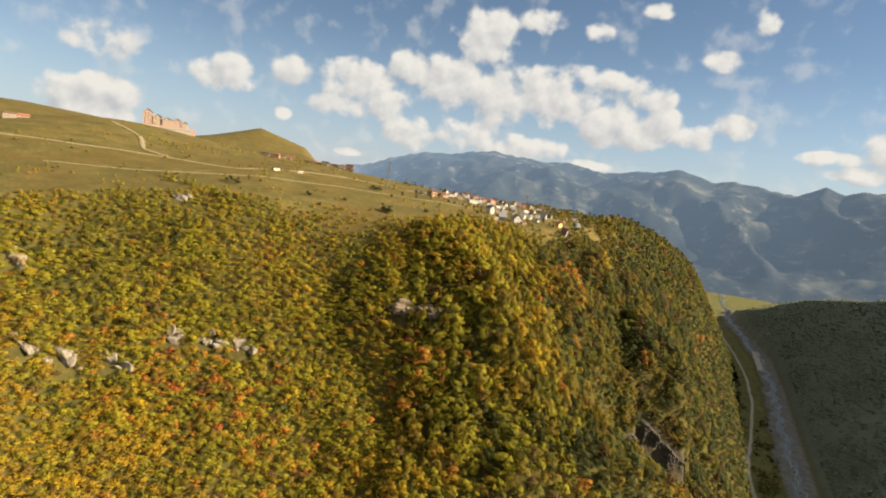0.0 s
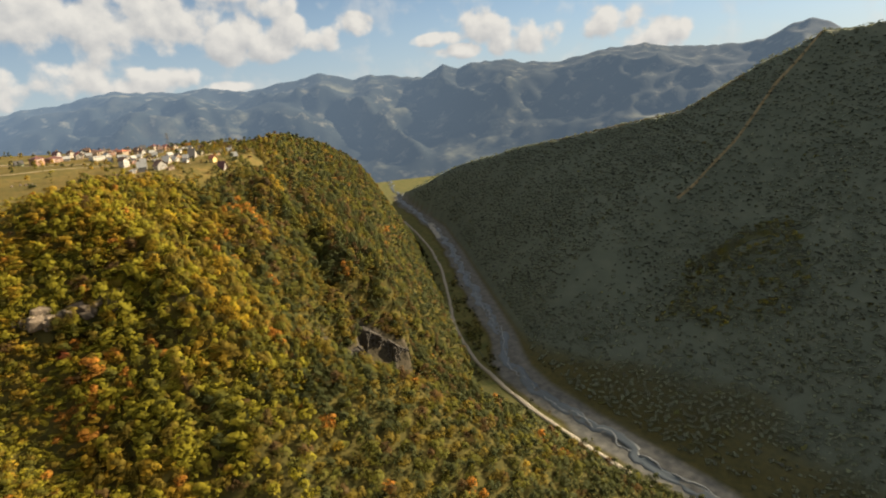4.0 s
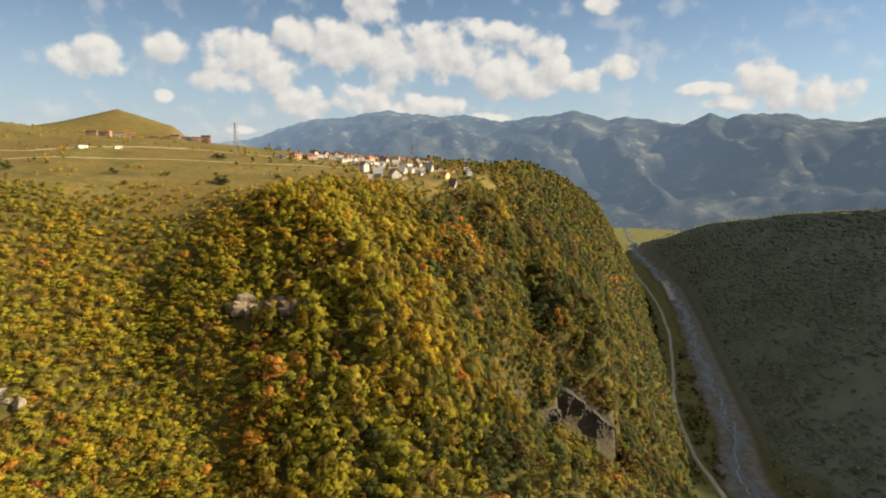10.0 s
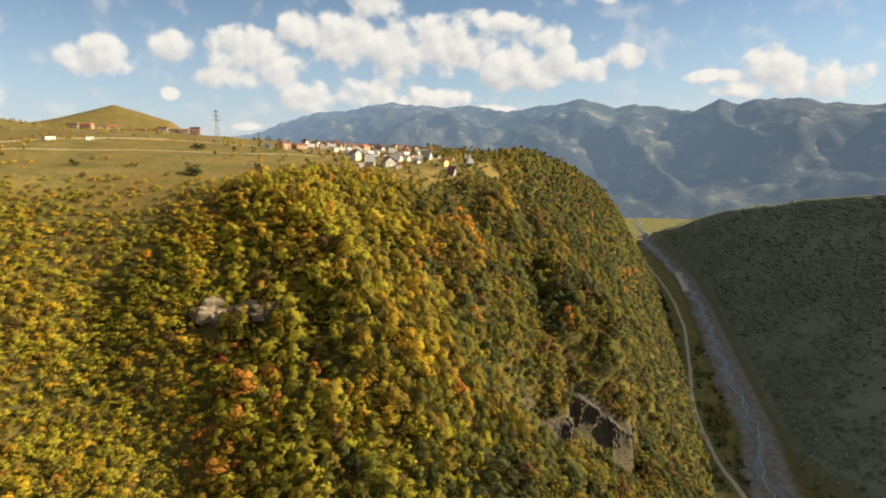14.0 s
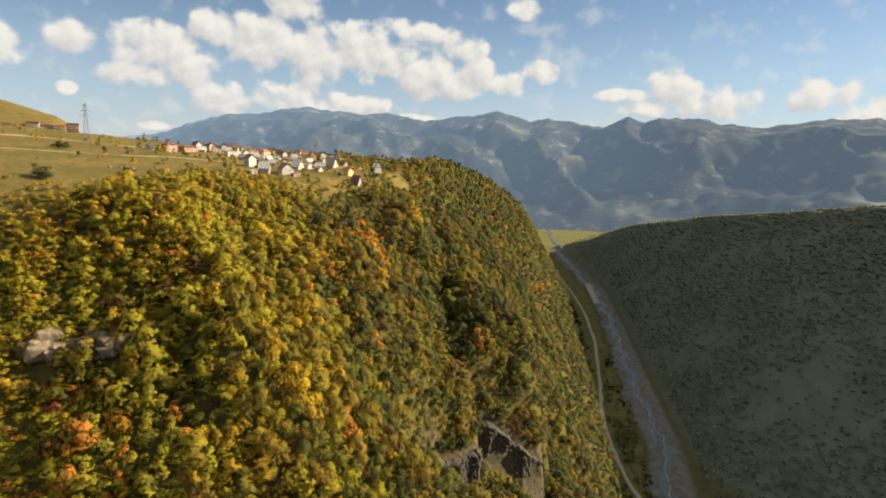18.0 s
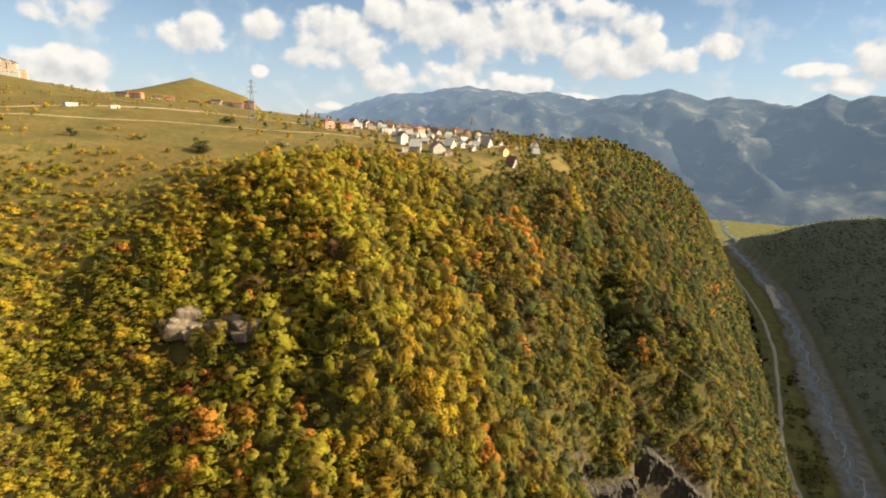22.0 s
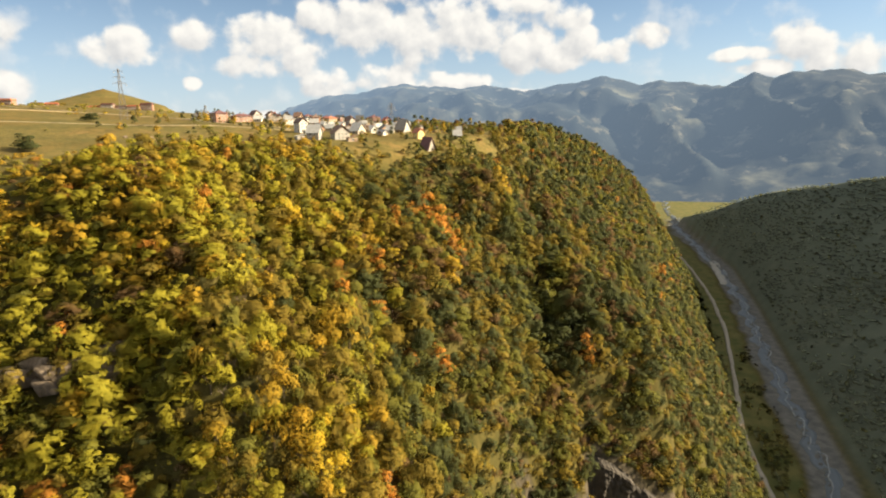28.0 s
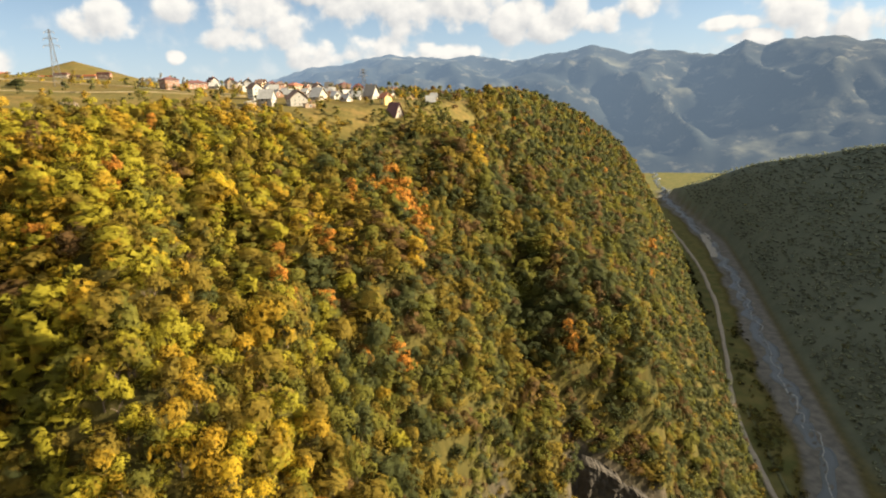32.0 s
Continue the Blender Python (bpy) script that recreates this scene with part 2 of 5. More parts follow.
# crest of the far range: bearing in degrees and height in degrees above the path
CREST_AZ = [-60, -45, -20, -8.5, -5.5, -2.5, 0.8, 4.2, 7, 9, 11.4, 14.9, 17.4, 18.8, 21.6, 24.8, 26.5, 29.2, 31.3, 33.4, 34.9, 36.1, 39.2, 42.5, 44.5, 48.8, 52, 56.3, 61.2, 64.6, 67, 80, 130]
CREST_EL = [-1, -1, -0.9, 0, 1.25, 2.05, 2.35, 3.05, 2.65, 2.4, 2.7, 2.05, 2.5, 2.6, 3.2, 2.35, 2.72, 2.15, 1.85, 2.85, 2.42, 2.75, 2.9, 2.2, 2.3, 2.85, 2.9, 2.2, 2.1, 3.5, 2.3, 2, 3]


def plateau(x, y):
    z = 152 + 0.075 * np.clip(77 - x, -260, 300) - 0.1 * np.clip(830 - y, 0, 420) + 0.04 * np.clip(y - 830, 0, 180) + 0.014 * np.clip(y - 1010, 0, 1400)
    z = z + 68 * np.exp(-((x + 1350) / 480) ** 2 - ((y - 1800) / 520) ** 2) + 40 * np.exp(-((x + 600) / 190) ** 2 - ((y - 1080) / 300) ** 2)
    z = z + 94 * np.clip(1 - np.hypot(x + 814, (y - 2655) * 0.8) / 340, 0, 1) ** 1.2
    # behind the village the ground falls away to the next valley
    z = z - (0.13 + 0.09 * step(350, 650, x)) * np.clip(y - 1120 - 0.35 * np.clip(x, 0, 400), 0, 1500) * step(-260, -60, x + 0.25 * np.clip(y - 1200, 0, 1600)) - 0.1 * np.clip(y - 2850, 0, 1500)
    return z + 1.2 * rough(x, y, 60, 3) + 2.2 * rough(x, y, 190, 4)


def height(x, y):
    x, y = np.asarray(x, float), np.asarray(y, float)
    dr, rr = along(x, y, RIVER)
    zr = np.interp(rr, RUN_RIVER, RIVER[:, 2])
    db, rb = along(x, y, BROW)
    crag = step(CRAG[0] - 40, CRAG[0] + 12, rb) * step(CRAG[1] + 85, CRAG[1] - 5, rb)
    # left bank: woods above the level line; steep woods, crag and scree below it
    up = -db * (0.93 + 0.1 * rough(x, y, 140, 5))
    lean = lean_out(rb)
    down = np.clip(db, 0, None)
    fall = crag * ((38 + 30 * step(1262, 1325, rb)) * step(0, lean, down) + 42 * step(lean, 5 + lean, down))
    north = step(CRAG[1] - 10, CRAG[1] + 90, rb)
    lower = -fall - down * (0.62 + 0.2 * crag + 1.2 * north)
    left = np.where(db < 0, up, lower)
    for line, depth, wide in RAVINES:
        dg, _ = along(x, y, np.array(line, float))
        left = left - depth * np.exp(-(dg / wide) ** 2)
    left = left + 28 * np.exp(-((x - 170) / 55) ** 2 - ((y - 650) / 50) ** 2) + 9 * np.exp(-((x - 115) / 45) ** 2 - ((y - 595) / 48) ** 2) - 5 * np.exp(-((x - 30) / 40) ** 2 - ((y - 560) / 40) ** 2)
    left = left + (3.0 * rough(x, y, 34, 6) + 5 * rough(x, y, 80, 7)) * step(-150, -90, db)
    left = smin(left, plateau(x, y), 14)
    # right bank: slope to the spur opposite, ground behind it, a terrace with a wooded knoll further down the valley
    dm, rm = along(x, y, MID)
    zm = np.interp(rm, RUN_MID, MID[:, 2]) + 5 * rough(rm, 0 * rm, 120, 21)
    inner = np.clip(dr - 30, 0, None)
    u = inner / (inner + np.abs(dm) + 1)
    right = np.where(dm < 0, zr + (zm - zr) * u ** (0.92 + 1.2 * step(900, 640, y)), zm - 0.35 * np.abs(dm))
    ds, _ = along(x, y, SIDE_RIDGE)
    right = right + 26 * np.exp(-np.abs(ds) / 45)
    right = right + (5 * rough(x, y, 90, 8) + 7 * rough(x, y, 260, 9)) * step(0, 200, inner) * step(0, 150, np.abs(dm))
    right = right + (62 + 10 * rough(x, y, 55, 12)) * np.exp(-((x - 985) / 120) ** 2 - ((y - 615) / 80) ** 2)
    right = np.where(dr > 0, np.maximum(right, zr + 0.02 * inner), -1e3)
    floor = zr + 0.5 * rough(x, y, 25, 10)
    return smax(smax(left, floor, 8), smax(right, floor, 10), 1)


def open_ground(x, y):
    """How far a place lies beyond the wood's upper edge, out on the pasture."""
    db, _ = along(x, y, BROW)
    w = step(200, 320, x)
    return (1 - w) * (y - np.interp(x, WOOD_X, WOOD_TOP)) + w * (-db - 165) + 12 * rough(x, y, 30, 31) + 14 * rough(x, y, 70, 32)


def crest_height(az):
    return 182 + 4300 * np.tan(np.radians(np.interp(az, CREST_AZ, CREST_EL)))


# ---- materials ----
def graph(name):
    m = bpy.data.materials.new(name)
    m.use_nodes = True
    t = m.node_tree
    return m, t, t.nodes["Principled BSDF"]


def noise_out(t, scale, detail=4, world_coord=True, rough_=0.55):
    n = t.nodes.new("ShaderNodeTexNoise")
    n.inputs["Scale"].default_value, n.inputs["Detail"].default_value, n.inputs["Roughness"].default_value = scale, detail, rough_
    if world_coord:
        g = t.nodes.new("ShaderNodeNewGeometry")
        t.links.new(g.outputs["Position"], n.inputs["Vector"])
    return n.outputs["Fac"]


def ramp_of(t, value, stops):
    r = t.nodes.new("ShaderNodeValToRGB")
    while len(r.color_ramp.elements) < len(stops):
        r.color_ramp.elements.new(0.5)
    for e, (p, c) in zip(r.color_ramp.elements, stops):
        e.position, e.color = p, (*c, 1)
    t.links.new(value, r.inputs[0])
    return r.outputs[0]


def blend(t, fac, a, b):
    m = t.nodes.new("ShaderNodeMix")
    m.data_type = "RGBA"
    for sock, v in ((m.inputs["Factor"], fac), (m.inputs["A"], a), (m.inputs["B"], b)):
        if isinstance(v, (int, float)):
            sock.default_value = v
        elif isinstance(v, tuple):
            sock.default_value = (*v, 1)
        else:
            t.links.new(v, sock)
    return m.outputs["Result"]


def relief(t, b, value, strength, distance):
    n = t.nodes.new("ShaderNodeBump")
    n.inputs["Strength"].default_value, n.inputs["Distance"].default_value = strength, distance
    t.links.new(value, n.inputs["Height"])
    t.links.new(n.outputs[0], b.inputs["Normal"])


def plain(name, color, rough_=0.8, spread=0.25, scale=1.5, metal=0.0):
    """Paint, plaster, timber or sheet: a colour with grain and stains."""
    m, t, b = graph(name)
    lo, hi = tuple(c * (1 - spread) for c in color), tuple(min(1, c * (1 + spread)) for c in color)
    col = ramp_of(t, noise_out(t, scale, 5), [(0.3, lo), (0.7, hi)])
    t.links.new(col, b.inputs["Base Color"])
    b.inputs["Roughness"].default_value, b.inputs["Metallic"].default_value = rough_, metal
    relief(t, b, noise_out(t, scale * 6, 3), 0.25, 0.03)
    return m


def attribute(t, name):
    n = t.nodes.new("ShaderNodeAttribute")
    n.attribute_name = name
    return n.outputs["Fac"]


def land():
    """Ground cover by zone: leaf litter, dry pasture, rock, river gravel, green field, scrub on the far bank."""
    m, t, b = graph("land")
    litter = ramp_of(t, noise_out(t, 0.12, 6), [(0.3, (0.038, 0.037, 0.012)), (0.7, (0.082, 0.066, 0.019))])
    pasture = ramp_of(t, noise_out(t, 0.035, 7), [(0.3, (0.06, 0.052, 0.017)), (0.45, (0.105, 0.085, 0.027)), (0.58, (0.145, 0.105, 0.034)), (0.7, (0.18, 0.115, 0.042)), (0.82, (0.26, 0.19, 0.09))])
    pasture = blend(t, ramp_of(t, noise_out(t, 0.013, 4), [(0.42, (0, 0, 0)), (0.62, (0.7, 0.7, 0.7))]), pasture, (0.115, 0.07, 0.02))
    pasture = blend(t, ramp_of(t, noise_out(t, 0.22, 6, True, 0.7), [(0.35, (0, 0, 0)), (0.7, (1, 1, 1))]), pasture, (0.06, 0.056, 0.017))
    # stone darkened to hold the shade round the crag
    stone = ramp_of(t, noise_out(t, 0.25, 7), [(0.3, (0.03, 0.027, 0.018)), (0.6, (0.075, 0.062, 0.042)), (0.8, (0.13, 0.1, 0.075))])
    gravel = ramp_of(t, noise_out(t, 0.09, 8), [(0.3, (0.07, 0.072, 0.07)), (0.7, (0.15, 0.145, 0.13))])
    field = ramp_of(t, noise_out(t, 0.05, 6), [(0.3, (0.06, 0.07, 0.024)), (0.7, (0.125, 0.11, 0.042))])
    # the far bank's haze is put into this greyed, bluish green
    scrub = ramp_of(t, noise_out(t, 0.03, 8), [(0.3, (0.072, 0.086, 0.066)), (0.55, (0.09, 0.105, 0.08)), (0.78, (0.112, 0.123, 0.092))])
    col = litter
    for name, c in (("pasture", pasture), ("scrub", scrub), ("stone", stone), ("gravel", gravel), ("field", field)):
        col = blend(t, attribute(t, name), col, c)
    t.links.new(col, b.inputs["Base Color"])
    b.inputs["Roughness"].default_value, b.inputs["Specular IOR Level"].default_value = 1.0, 0.08
    relief(t, b, noise_out(t, 0.35, 6), 0.6, 1.2)
    return m


def far_land():
    m, t, b = graph("far_land")
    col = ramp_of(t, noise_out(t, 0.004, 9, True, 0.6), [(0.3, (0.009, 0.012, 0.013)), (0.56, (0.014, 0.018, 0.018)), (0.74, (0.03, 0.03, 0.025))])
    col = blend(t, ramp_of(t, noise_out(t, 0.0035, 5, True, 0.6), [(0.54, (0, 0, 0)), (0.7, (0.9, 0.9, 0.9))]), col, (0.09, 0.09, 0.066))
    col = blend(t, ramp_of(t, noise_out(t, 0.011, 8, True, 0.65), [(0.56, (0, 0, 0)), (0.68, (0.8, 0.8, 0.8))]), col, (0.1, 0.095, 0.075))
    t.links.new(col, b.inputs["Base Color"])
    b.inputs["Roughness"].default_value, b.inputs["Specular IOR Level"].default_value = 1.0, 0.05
    # blue distance haze is painted on as emission, by the distance_haze layer
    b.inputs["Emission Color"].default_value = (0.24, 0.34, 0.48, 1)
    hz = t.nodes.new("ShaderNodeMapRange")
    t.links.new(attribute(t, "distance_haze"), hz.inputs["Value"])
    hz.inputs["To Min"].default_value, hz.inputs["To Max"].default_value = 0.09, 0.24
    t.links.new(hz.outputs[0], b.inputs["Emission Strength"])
    relief(t, b, noise_out(t, 0.012, 8), 0.3, 14)
    return m


# the last leaf colour is paled for the haze over the far bank
LEAF = {"dark": (0.075, 0.085, 0.03), "green": (0.165, 0.158, 0.03), "olive": (0.225, 0.165, 0.028), "gold": (0.41, 0.265, 0.03),
        "yellow": (0.48, 0.34, 0.03), "orange": (0.5, 0.22, 0.04), "red": (0.4, 0.1, 0.04), "brown": (0.15, 0.09, 0.036), "lime": (0.34, 0.295, 0.032), "sage": (0.235, 0.265, 0.18)}


def foliage(name, color):
    m, t, b = graph(name)
    g = t.nodes.new("ShaderNodeNewGeometry")
    o = t.nodes.new("ShaderNodeObjectInfo")
    add = t.nodes.new("ShaderNodeMath")
    add.operation = "MULTIPLY_ADD"
    t.links.new(g.outputs["Random Per Island"], add.inputs[0])
    add.inputs[1].default_value = 0.75
    sub = t.nodes.new("ShaderNodeMath")
    sub.operation = "MULTIPLY"
    sub.inputs[1].default_value = 0.25
    t.links.new(o.outputs["Random"], sub.inputs[0])
    t.links.new(sub.outputs[0], add.inputs[2])
    lo = (color[0] * 0.78, color[1] * 0.82, color[2] * 0.85)
    hi = (color[0] * 1.25, color[1] * 1.2, color[2] * 1.15)
    col = ramp_of(t, add.outputs[0], [(0.0, lo), (0.55, color), (1.0, hi)])
    patch = ramp_of(t, noise_out(t, 0.17, 3), [(0.32, (0.84, 0.87, 0.9)), (0.68, (1.16, 1.12, 1.05))])
    mul = t.nodes.new("ShaderNodeMix")
    mul.data_type, mul.blend_type = "RGBA", "MULTIPLY"
    mul.inputs["Factor"].default_value = 1.0
    t.links.new(col, mul.inputs["A"])
    t.links.new(patch, mul.inputs["B"])
    t.links.new(mul.outputs["Result"], b.inputs["Base Color"])
    b.inputs["Roughness"].default_value, b.inputs["Specular IOR Level"].default_value = 0.8, 0.15
    at = t.nodes.new("ShaderNodeAttribute")
    at.attribute_name = "leaf_turn"
    vt = t.nodes.new("ShaderNodeVectorTransform")
    vt.vector_type, vt.convert_from, vt.convert_to = "NORMAL", "OBJECT", "WORLD"
    t.links.new(at.outputs["Vector"], vt.inputs[0])
    t.links.new(vt.outputs[0], b.inputs["Normal"])
    tr = t.nodes.new("ShaderNodeBsdfTranslucent")
    t.links.new(mul.outputs["Result"], tr.inputs[0])
    t.links.new(vt.outputs[0], tr.inputs["Normal"])
    mx = t.nodes.new("ShaderNodeMixShader")
    mx.inputs[0].default_value = 0.5
    out = t.nodes["Material Output"]
    t.links.new(b.outputs[0], mx.inputs[1])
    t.links.new(tr.outputs[0], mx.inputs[2])
    # a clump is not solid: light passes between its leaves
    gap = t.nodes.new("ShaderNodeBsdfTransparent")
    loose = t.nodes.new("ShaderNodeMixShader")
    loose.inputs[0].default_value = 0.47
    t.links.new(mx.outputs[0], loose.inputs[1])
    t.links.new(gap.outputs[0], loose.inputs[2])
    t.links.new(loose.outputs[0], out.inputs["Surface"])
    return m


LAND, FAR_LAND = land(), far_land()
LEAVES = {k: foliage("leaves_" + k, c) for k, c in LEAF.items()}
KINDS = list(LEAF)
BARK = plain("bark", (0.10, 0.075, 0.05), 0.95, 0.35, 2.0)


# ---- meshes from arrays ----
def mesh_of(name, verts, faces, mats, which=None, smooth=False):
    """A mesh from arrays; faces: rows of equal length."""
    me = bpy.data.meshes.new(name)
    me.vertices.add(len(verts))
    me.vertices.foreach_set("co", np.asarray(verts, np.float32).ravel())
    n = faces.shape[1]
    me.loops.add(faces.size)
    me.loops.foreach_set("vertex_index", np.asarray(faces, np.int32).ravel())
    me.polygons.add(len(faces))
    me.polygons.foreach_set("loop_start", np.arange(0, faces.size, n, dtype=np.int32))
    for m in mats:
        me.materials.append(m)
    if which is not None:
        me.polygons.foreach_set("material_index", np.asarray(which, np.int32))
    me.update(calc_edges=True)
    me.polygons.foreach_set("use_smooth", np.full(len(faces), smooth))
    return me


def graded(points):
    out = []
    for a, b, n in points:
        out += list(np.linspace(a, b, n, endpoint=False))
    return np.array(out + [points[-1][1]])


def sheet(nx, ny):
    idx = np.arange(nx * ny).reshape(ny, nx)
    return np.stack([idx[:-1, :-1], idx[:-1, 1:], idx[1:, 1:], idx[1:, :-1]], -1).reshape(-1, 4)


# ---- the ground, one sheet ----
RIVER_ROAD = np.array([(505, 300), (510, 500), (515, 640), (526, 730), (545, 830), (570, 905), (600, 978), (680, 1118), (785, 1310), (870, 1497), (945, 1710), (1055, 2075), (1220, 2607)], float)
gx = graded([(-4800, -900, 30), (-900, -350, 44), (-350, 440, 200), (440, 1100, 100), (1100, 2000, 45), (2000, 4800, 30)])
gy = graded([(-1500, -150, 24), (-150, 380, 56), (380, 900, 150), (900, 1700, 110), (1700, 3000, 60), (3000, 4850, 26)])
X, Y = np.meshgrid(gx, gy)
Z = height(X, Y)
GX, GY = X.ravel(), Y.ravel()
DB, RB = along(GX, GY, BROW)
DR, RR = along(GX, GY, RIVER)
slope = np.hypot(*np.gradient(Z, gy, gx)).ravel()
zr_ = np.interp(RR, RUN_RIVER, RIVER[:, 2])
over = Z.ravel() - zr_
edge = 12 * rough(GX, GY, 30, 31) + 14 * rough(GX, GY, 70, 32)
MASK = {
    "pasture": step(-10, 10, open_ground(GX, GY)) * (DR < 0),
    "scrub": step(1, 9, over) * (DR > 0),
    "stone": step(2.3, 3.2, slope) * (DR < 0) * (np.abs(DB - lean_out(RB) - 3) < 8) * (RB > CRAG[0]) * (RB < CRAG[1]),
    "gravel": step(16, 5, over) * step(-28, -18, DR + edge * 0.5) * step(34, 22, DR),
    "field": np.maximum(step(24, 10, over) * step(-26, -36, DR + edge * 0.5) * (GY > 400), step(45, 20, over) * step(2300, 2450, GY) * (GX < 2400)),
}
me = mesh_of("ground", np.stack([GX, GY, Z.ravel()], -1), sheet(len(gx), len(gy)), [LAND], None, True)
for key, value in MASK.items():
    layer = me.attributes.new(key, "FLOAT", "POINT")
    layer.data.foreach_set("value", np.clip(value, 0, 1).astype(np.float32))
ground = tagged(new("ground", me), "wooded gorge slopes, dry pasture and a gravel river bed", "ground", kind="structure")

# the range on the horizon
ta = np.radians(graded([(-75, -20, 60), (-20, 82, 420), (82, 140, 40)]))
tr_ = graded([(2950, 3950, 24), (3950, 4350, 14), (4350, 4800, 6)])
A, D = np.meshgrid(ta, tr_)
MX, MY = 60 + D * np.sin(A), 140 + D * np.cos(A)
u = np.clip((D - 2950) / 1350, 0, 1.35)
top = crest_height(np.degrees(A))
fold = 1 - np.abs(1 - u)
MZ = -215 + (top + 215) * (1 - np.clip(1 - u, 0, 1) ** 1.15) - 500 * np.clip(u - 1, 0, 1)
slant = np.degrees(A) * 42
spurs = 0.5 - np.abs(rough(slant + 0.5 * D, D * 0.5 - 0.2 * slant, 230, 11))
ribs = 0.5 - np.abs(rough(slant - 0.4 * D, D * 0.55 + 0.3 * slant, 105, 12))
MZ = MZ + np.clip(2.6 * u, 0, 1) * np.clip(2.4 * (1 - u), 0, 1) * (150 * spurs + 62 * ribs * (0.6 + spurs) + 22 * rough(MX, MY, 70, 15) + 90 * rough(MX, MY, 620, 14))
MZ = MZ + 3 * rough(MX, MY, 60, 13) * fold + u ** 8 * step(1.12, 1.0, u) * (6 * rough(slant, 0 * A, 21, 41) + 8 * rough(slant, 0 * A, 52, 42))
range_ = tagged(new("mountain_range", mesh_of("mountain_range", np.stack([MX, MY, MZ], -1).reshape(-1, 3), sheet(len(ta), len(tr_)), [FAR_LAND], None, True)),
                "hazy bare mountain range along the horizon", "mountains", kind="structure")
# painted haze: stronger farther off and towards the west
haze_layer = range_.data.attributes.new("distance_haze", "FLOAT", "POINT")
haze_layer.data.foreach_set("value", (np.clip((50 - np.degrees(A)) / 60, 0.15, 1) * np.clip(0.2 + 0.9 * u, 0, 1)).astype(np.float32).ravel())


# ---- trees ----


def crown_shape(r, lobes, clumps, leaf, tall, seed):
    """A crown of unit width: many small leaf clumps on uneven lobes, with gaps between."""
    g = np.random.default_rng(seed)
    cen = np.stack([g.uniform(-0.5, 0.5, lobes), g.uniform(-0.5, 0.5, lobes), g.uniform(0.25, 1.0, lobes) * tall], -1)
    wide = 1.1 - 0.9 * np.clip(cen[:, 2] / tall - 0.3, 0, 1) - 0.4 * np.clip(0.3 - cen[:, 2] / tall, 0, 1)
    cen[:, :2] *= wide[:, None]
    rad = g.uniform(0.3, 0.46, lobes) * (1.08 - 0.3 * cen[:, 2] / tall)
    which = g.integers(0, lobes, clumps)
    d = g.normal(size=(clumps, 3))
    d[:, 2] = np.abs(d[:, 2]) * 0.9 - 0.25
    d /= np.linalg.norm(d, axis=1)[:, None]
    p = cen[which] + d * (rad[which] * g.uniform(0.8, 1.12, clumps))[:, None]
    n = d + g.normal(scale=0.3, size=(clumps, 3))
    n /= np.linalg.norm(n, axis=1)[:, None]
    a = np.cross(n, g.normal(size=(clumps, 3)))
    a /= np.linalg.norm(a, axis=1)[:, None]
    b = np.cross(n, a)
    s = leaf * g.uniform(0.6, 1.3, clumps)[:, None]
    v = np.stack([p + a * s, p - a * s * 0.5 + b * s * 0.85, p - a * s * 0.5 - b * s * 0.85], 1).reshape(-1, 3)
    soft = p - np.array([0, 0, 0.4 * tall])
    soft[:, 2] /= tall
    soft = 0.75 * soft / np.linalg.norm(soft, axis=1)[:, None] + 0.6 * d + 0.25 * n
    soft /= np.linalg.norm(soft, axis=1)[:, None]
    return v, np.arange(3 * clumps).reshape(-1, 3), np.repeat(soft, 3, axis=0)


SHAPES_MID = [crown_shape(1, l, 235, 0.152, t, 40 + i) for i, (l, t) in enumerate([(9, 1.7), (10, 2.2), (8, 1.5), (11, 2.6), (10, 2.0)])]
SHAPES_YOUNG = [crown_shape(1, l, 165, 0.165, t, 50 + i) for i, (l, t) in enumerate([(9, 1.5), (10, 2.1), (8, 1.3), (10, 1.8)])]
SHAPES_FAR = [crown_shape(1, l, 80, 0.21, t, 60 + i) for i, (l, t) in enumerate([(7, 1.1), (8, 1.6), (6, 1.3)])]
SHAPES_NEAR = [crown_shape(1, l, 450, 0.105, t, 80 + i) for i, (l, t) in enumerate([(11, 1.6), (12, 2.2), (10, 1.8)])]


SHAPES_SCRUB = [crown_shape(1, 5, 30, 0.33, t, 90 + i) for i, t in enumerate((0.9, 1.2))]


def leaf_turn(me, n):
    """How the leaves are turned on the whole: outwards from the crown."""
    layer = me.attributes.new("leaf_turn", "FLOAT_VECTOR", "POINT")
    layer.data.foreach_set("vector", np.asarray(n, np.float32).ravel())


def sow(x0, x1, y0, y1, gap, keep, seed):
    g = np.random.default_rng(seed)
    xs, ys = np.meshgrid(np.arange(x0, x1, gap), np.arange(y0, y1, gap))
    x = (xs + g.uniform(-0.48, 0.48, xs.shape) * gap).ravel()
    y = (ys + g.uniform(-0.48, 0.48, ys.shape) * gap).ravel()
    ok = keep(x, y, g)
    x, y = x[ok], y[ok]
    return x, y, height(x, y), g


def blob(x, y, cx, cy, wx, wy):
    return np.exp(-((x - cx) / wx) ** 2 - ((y - cy) / wy) ** 2)


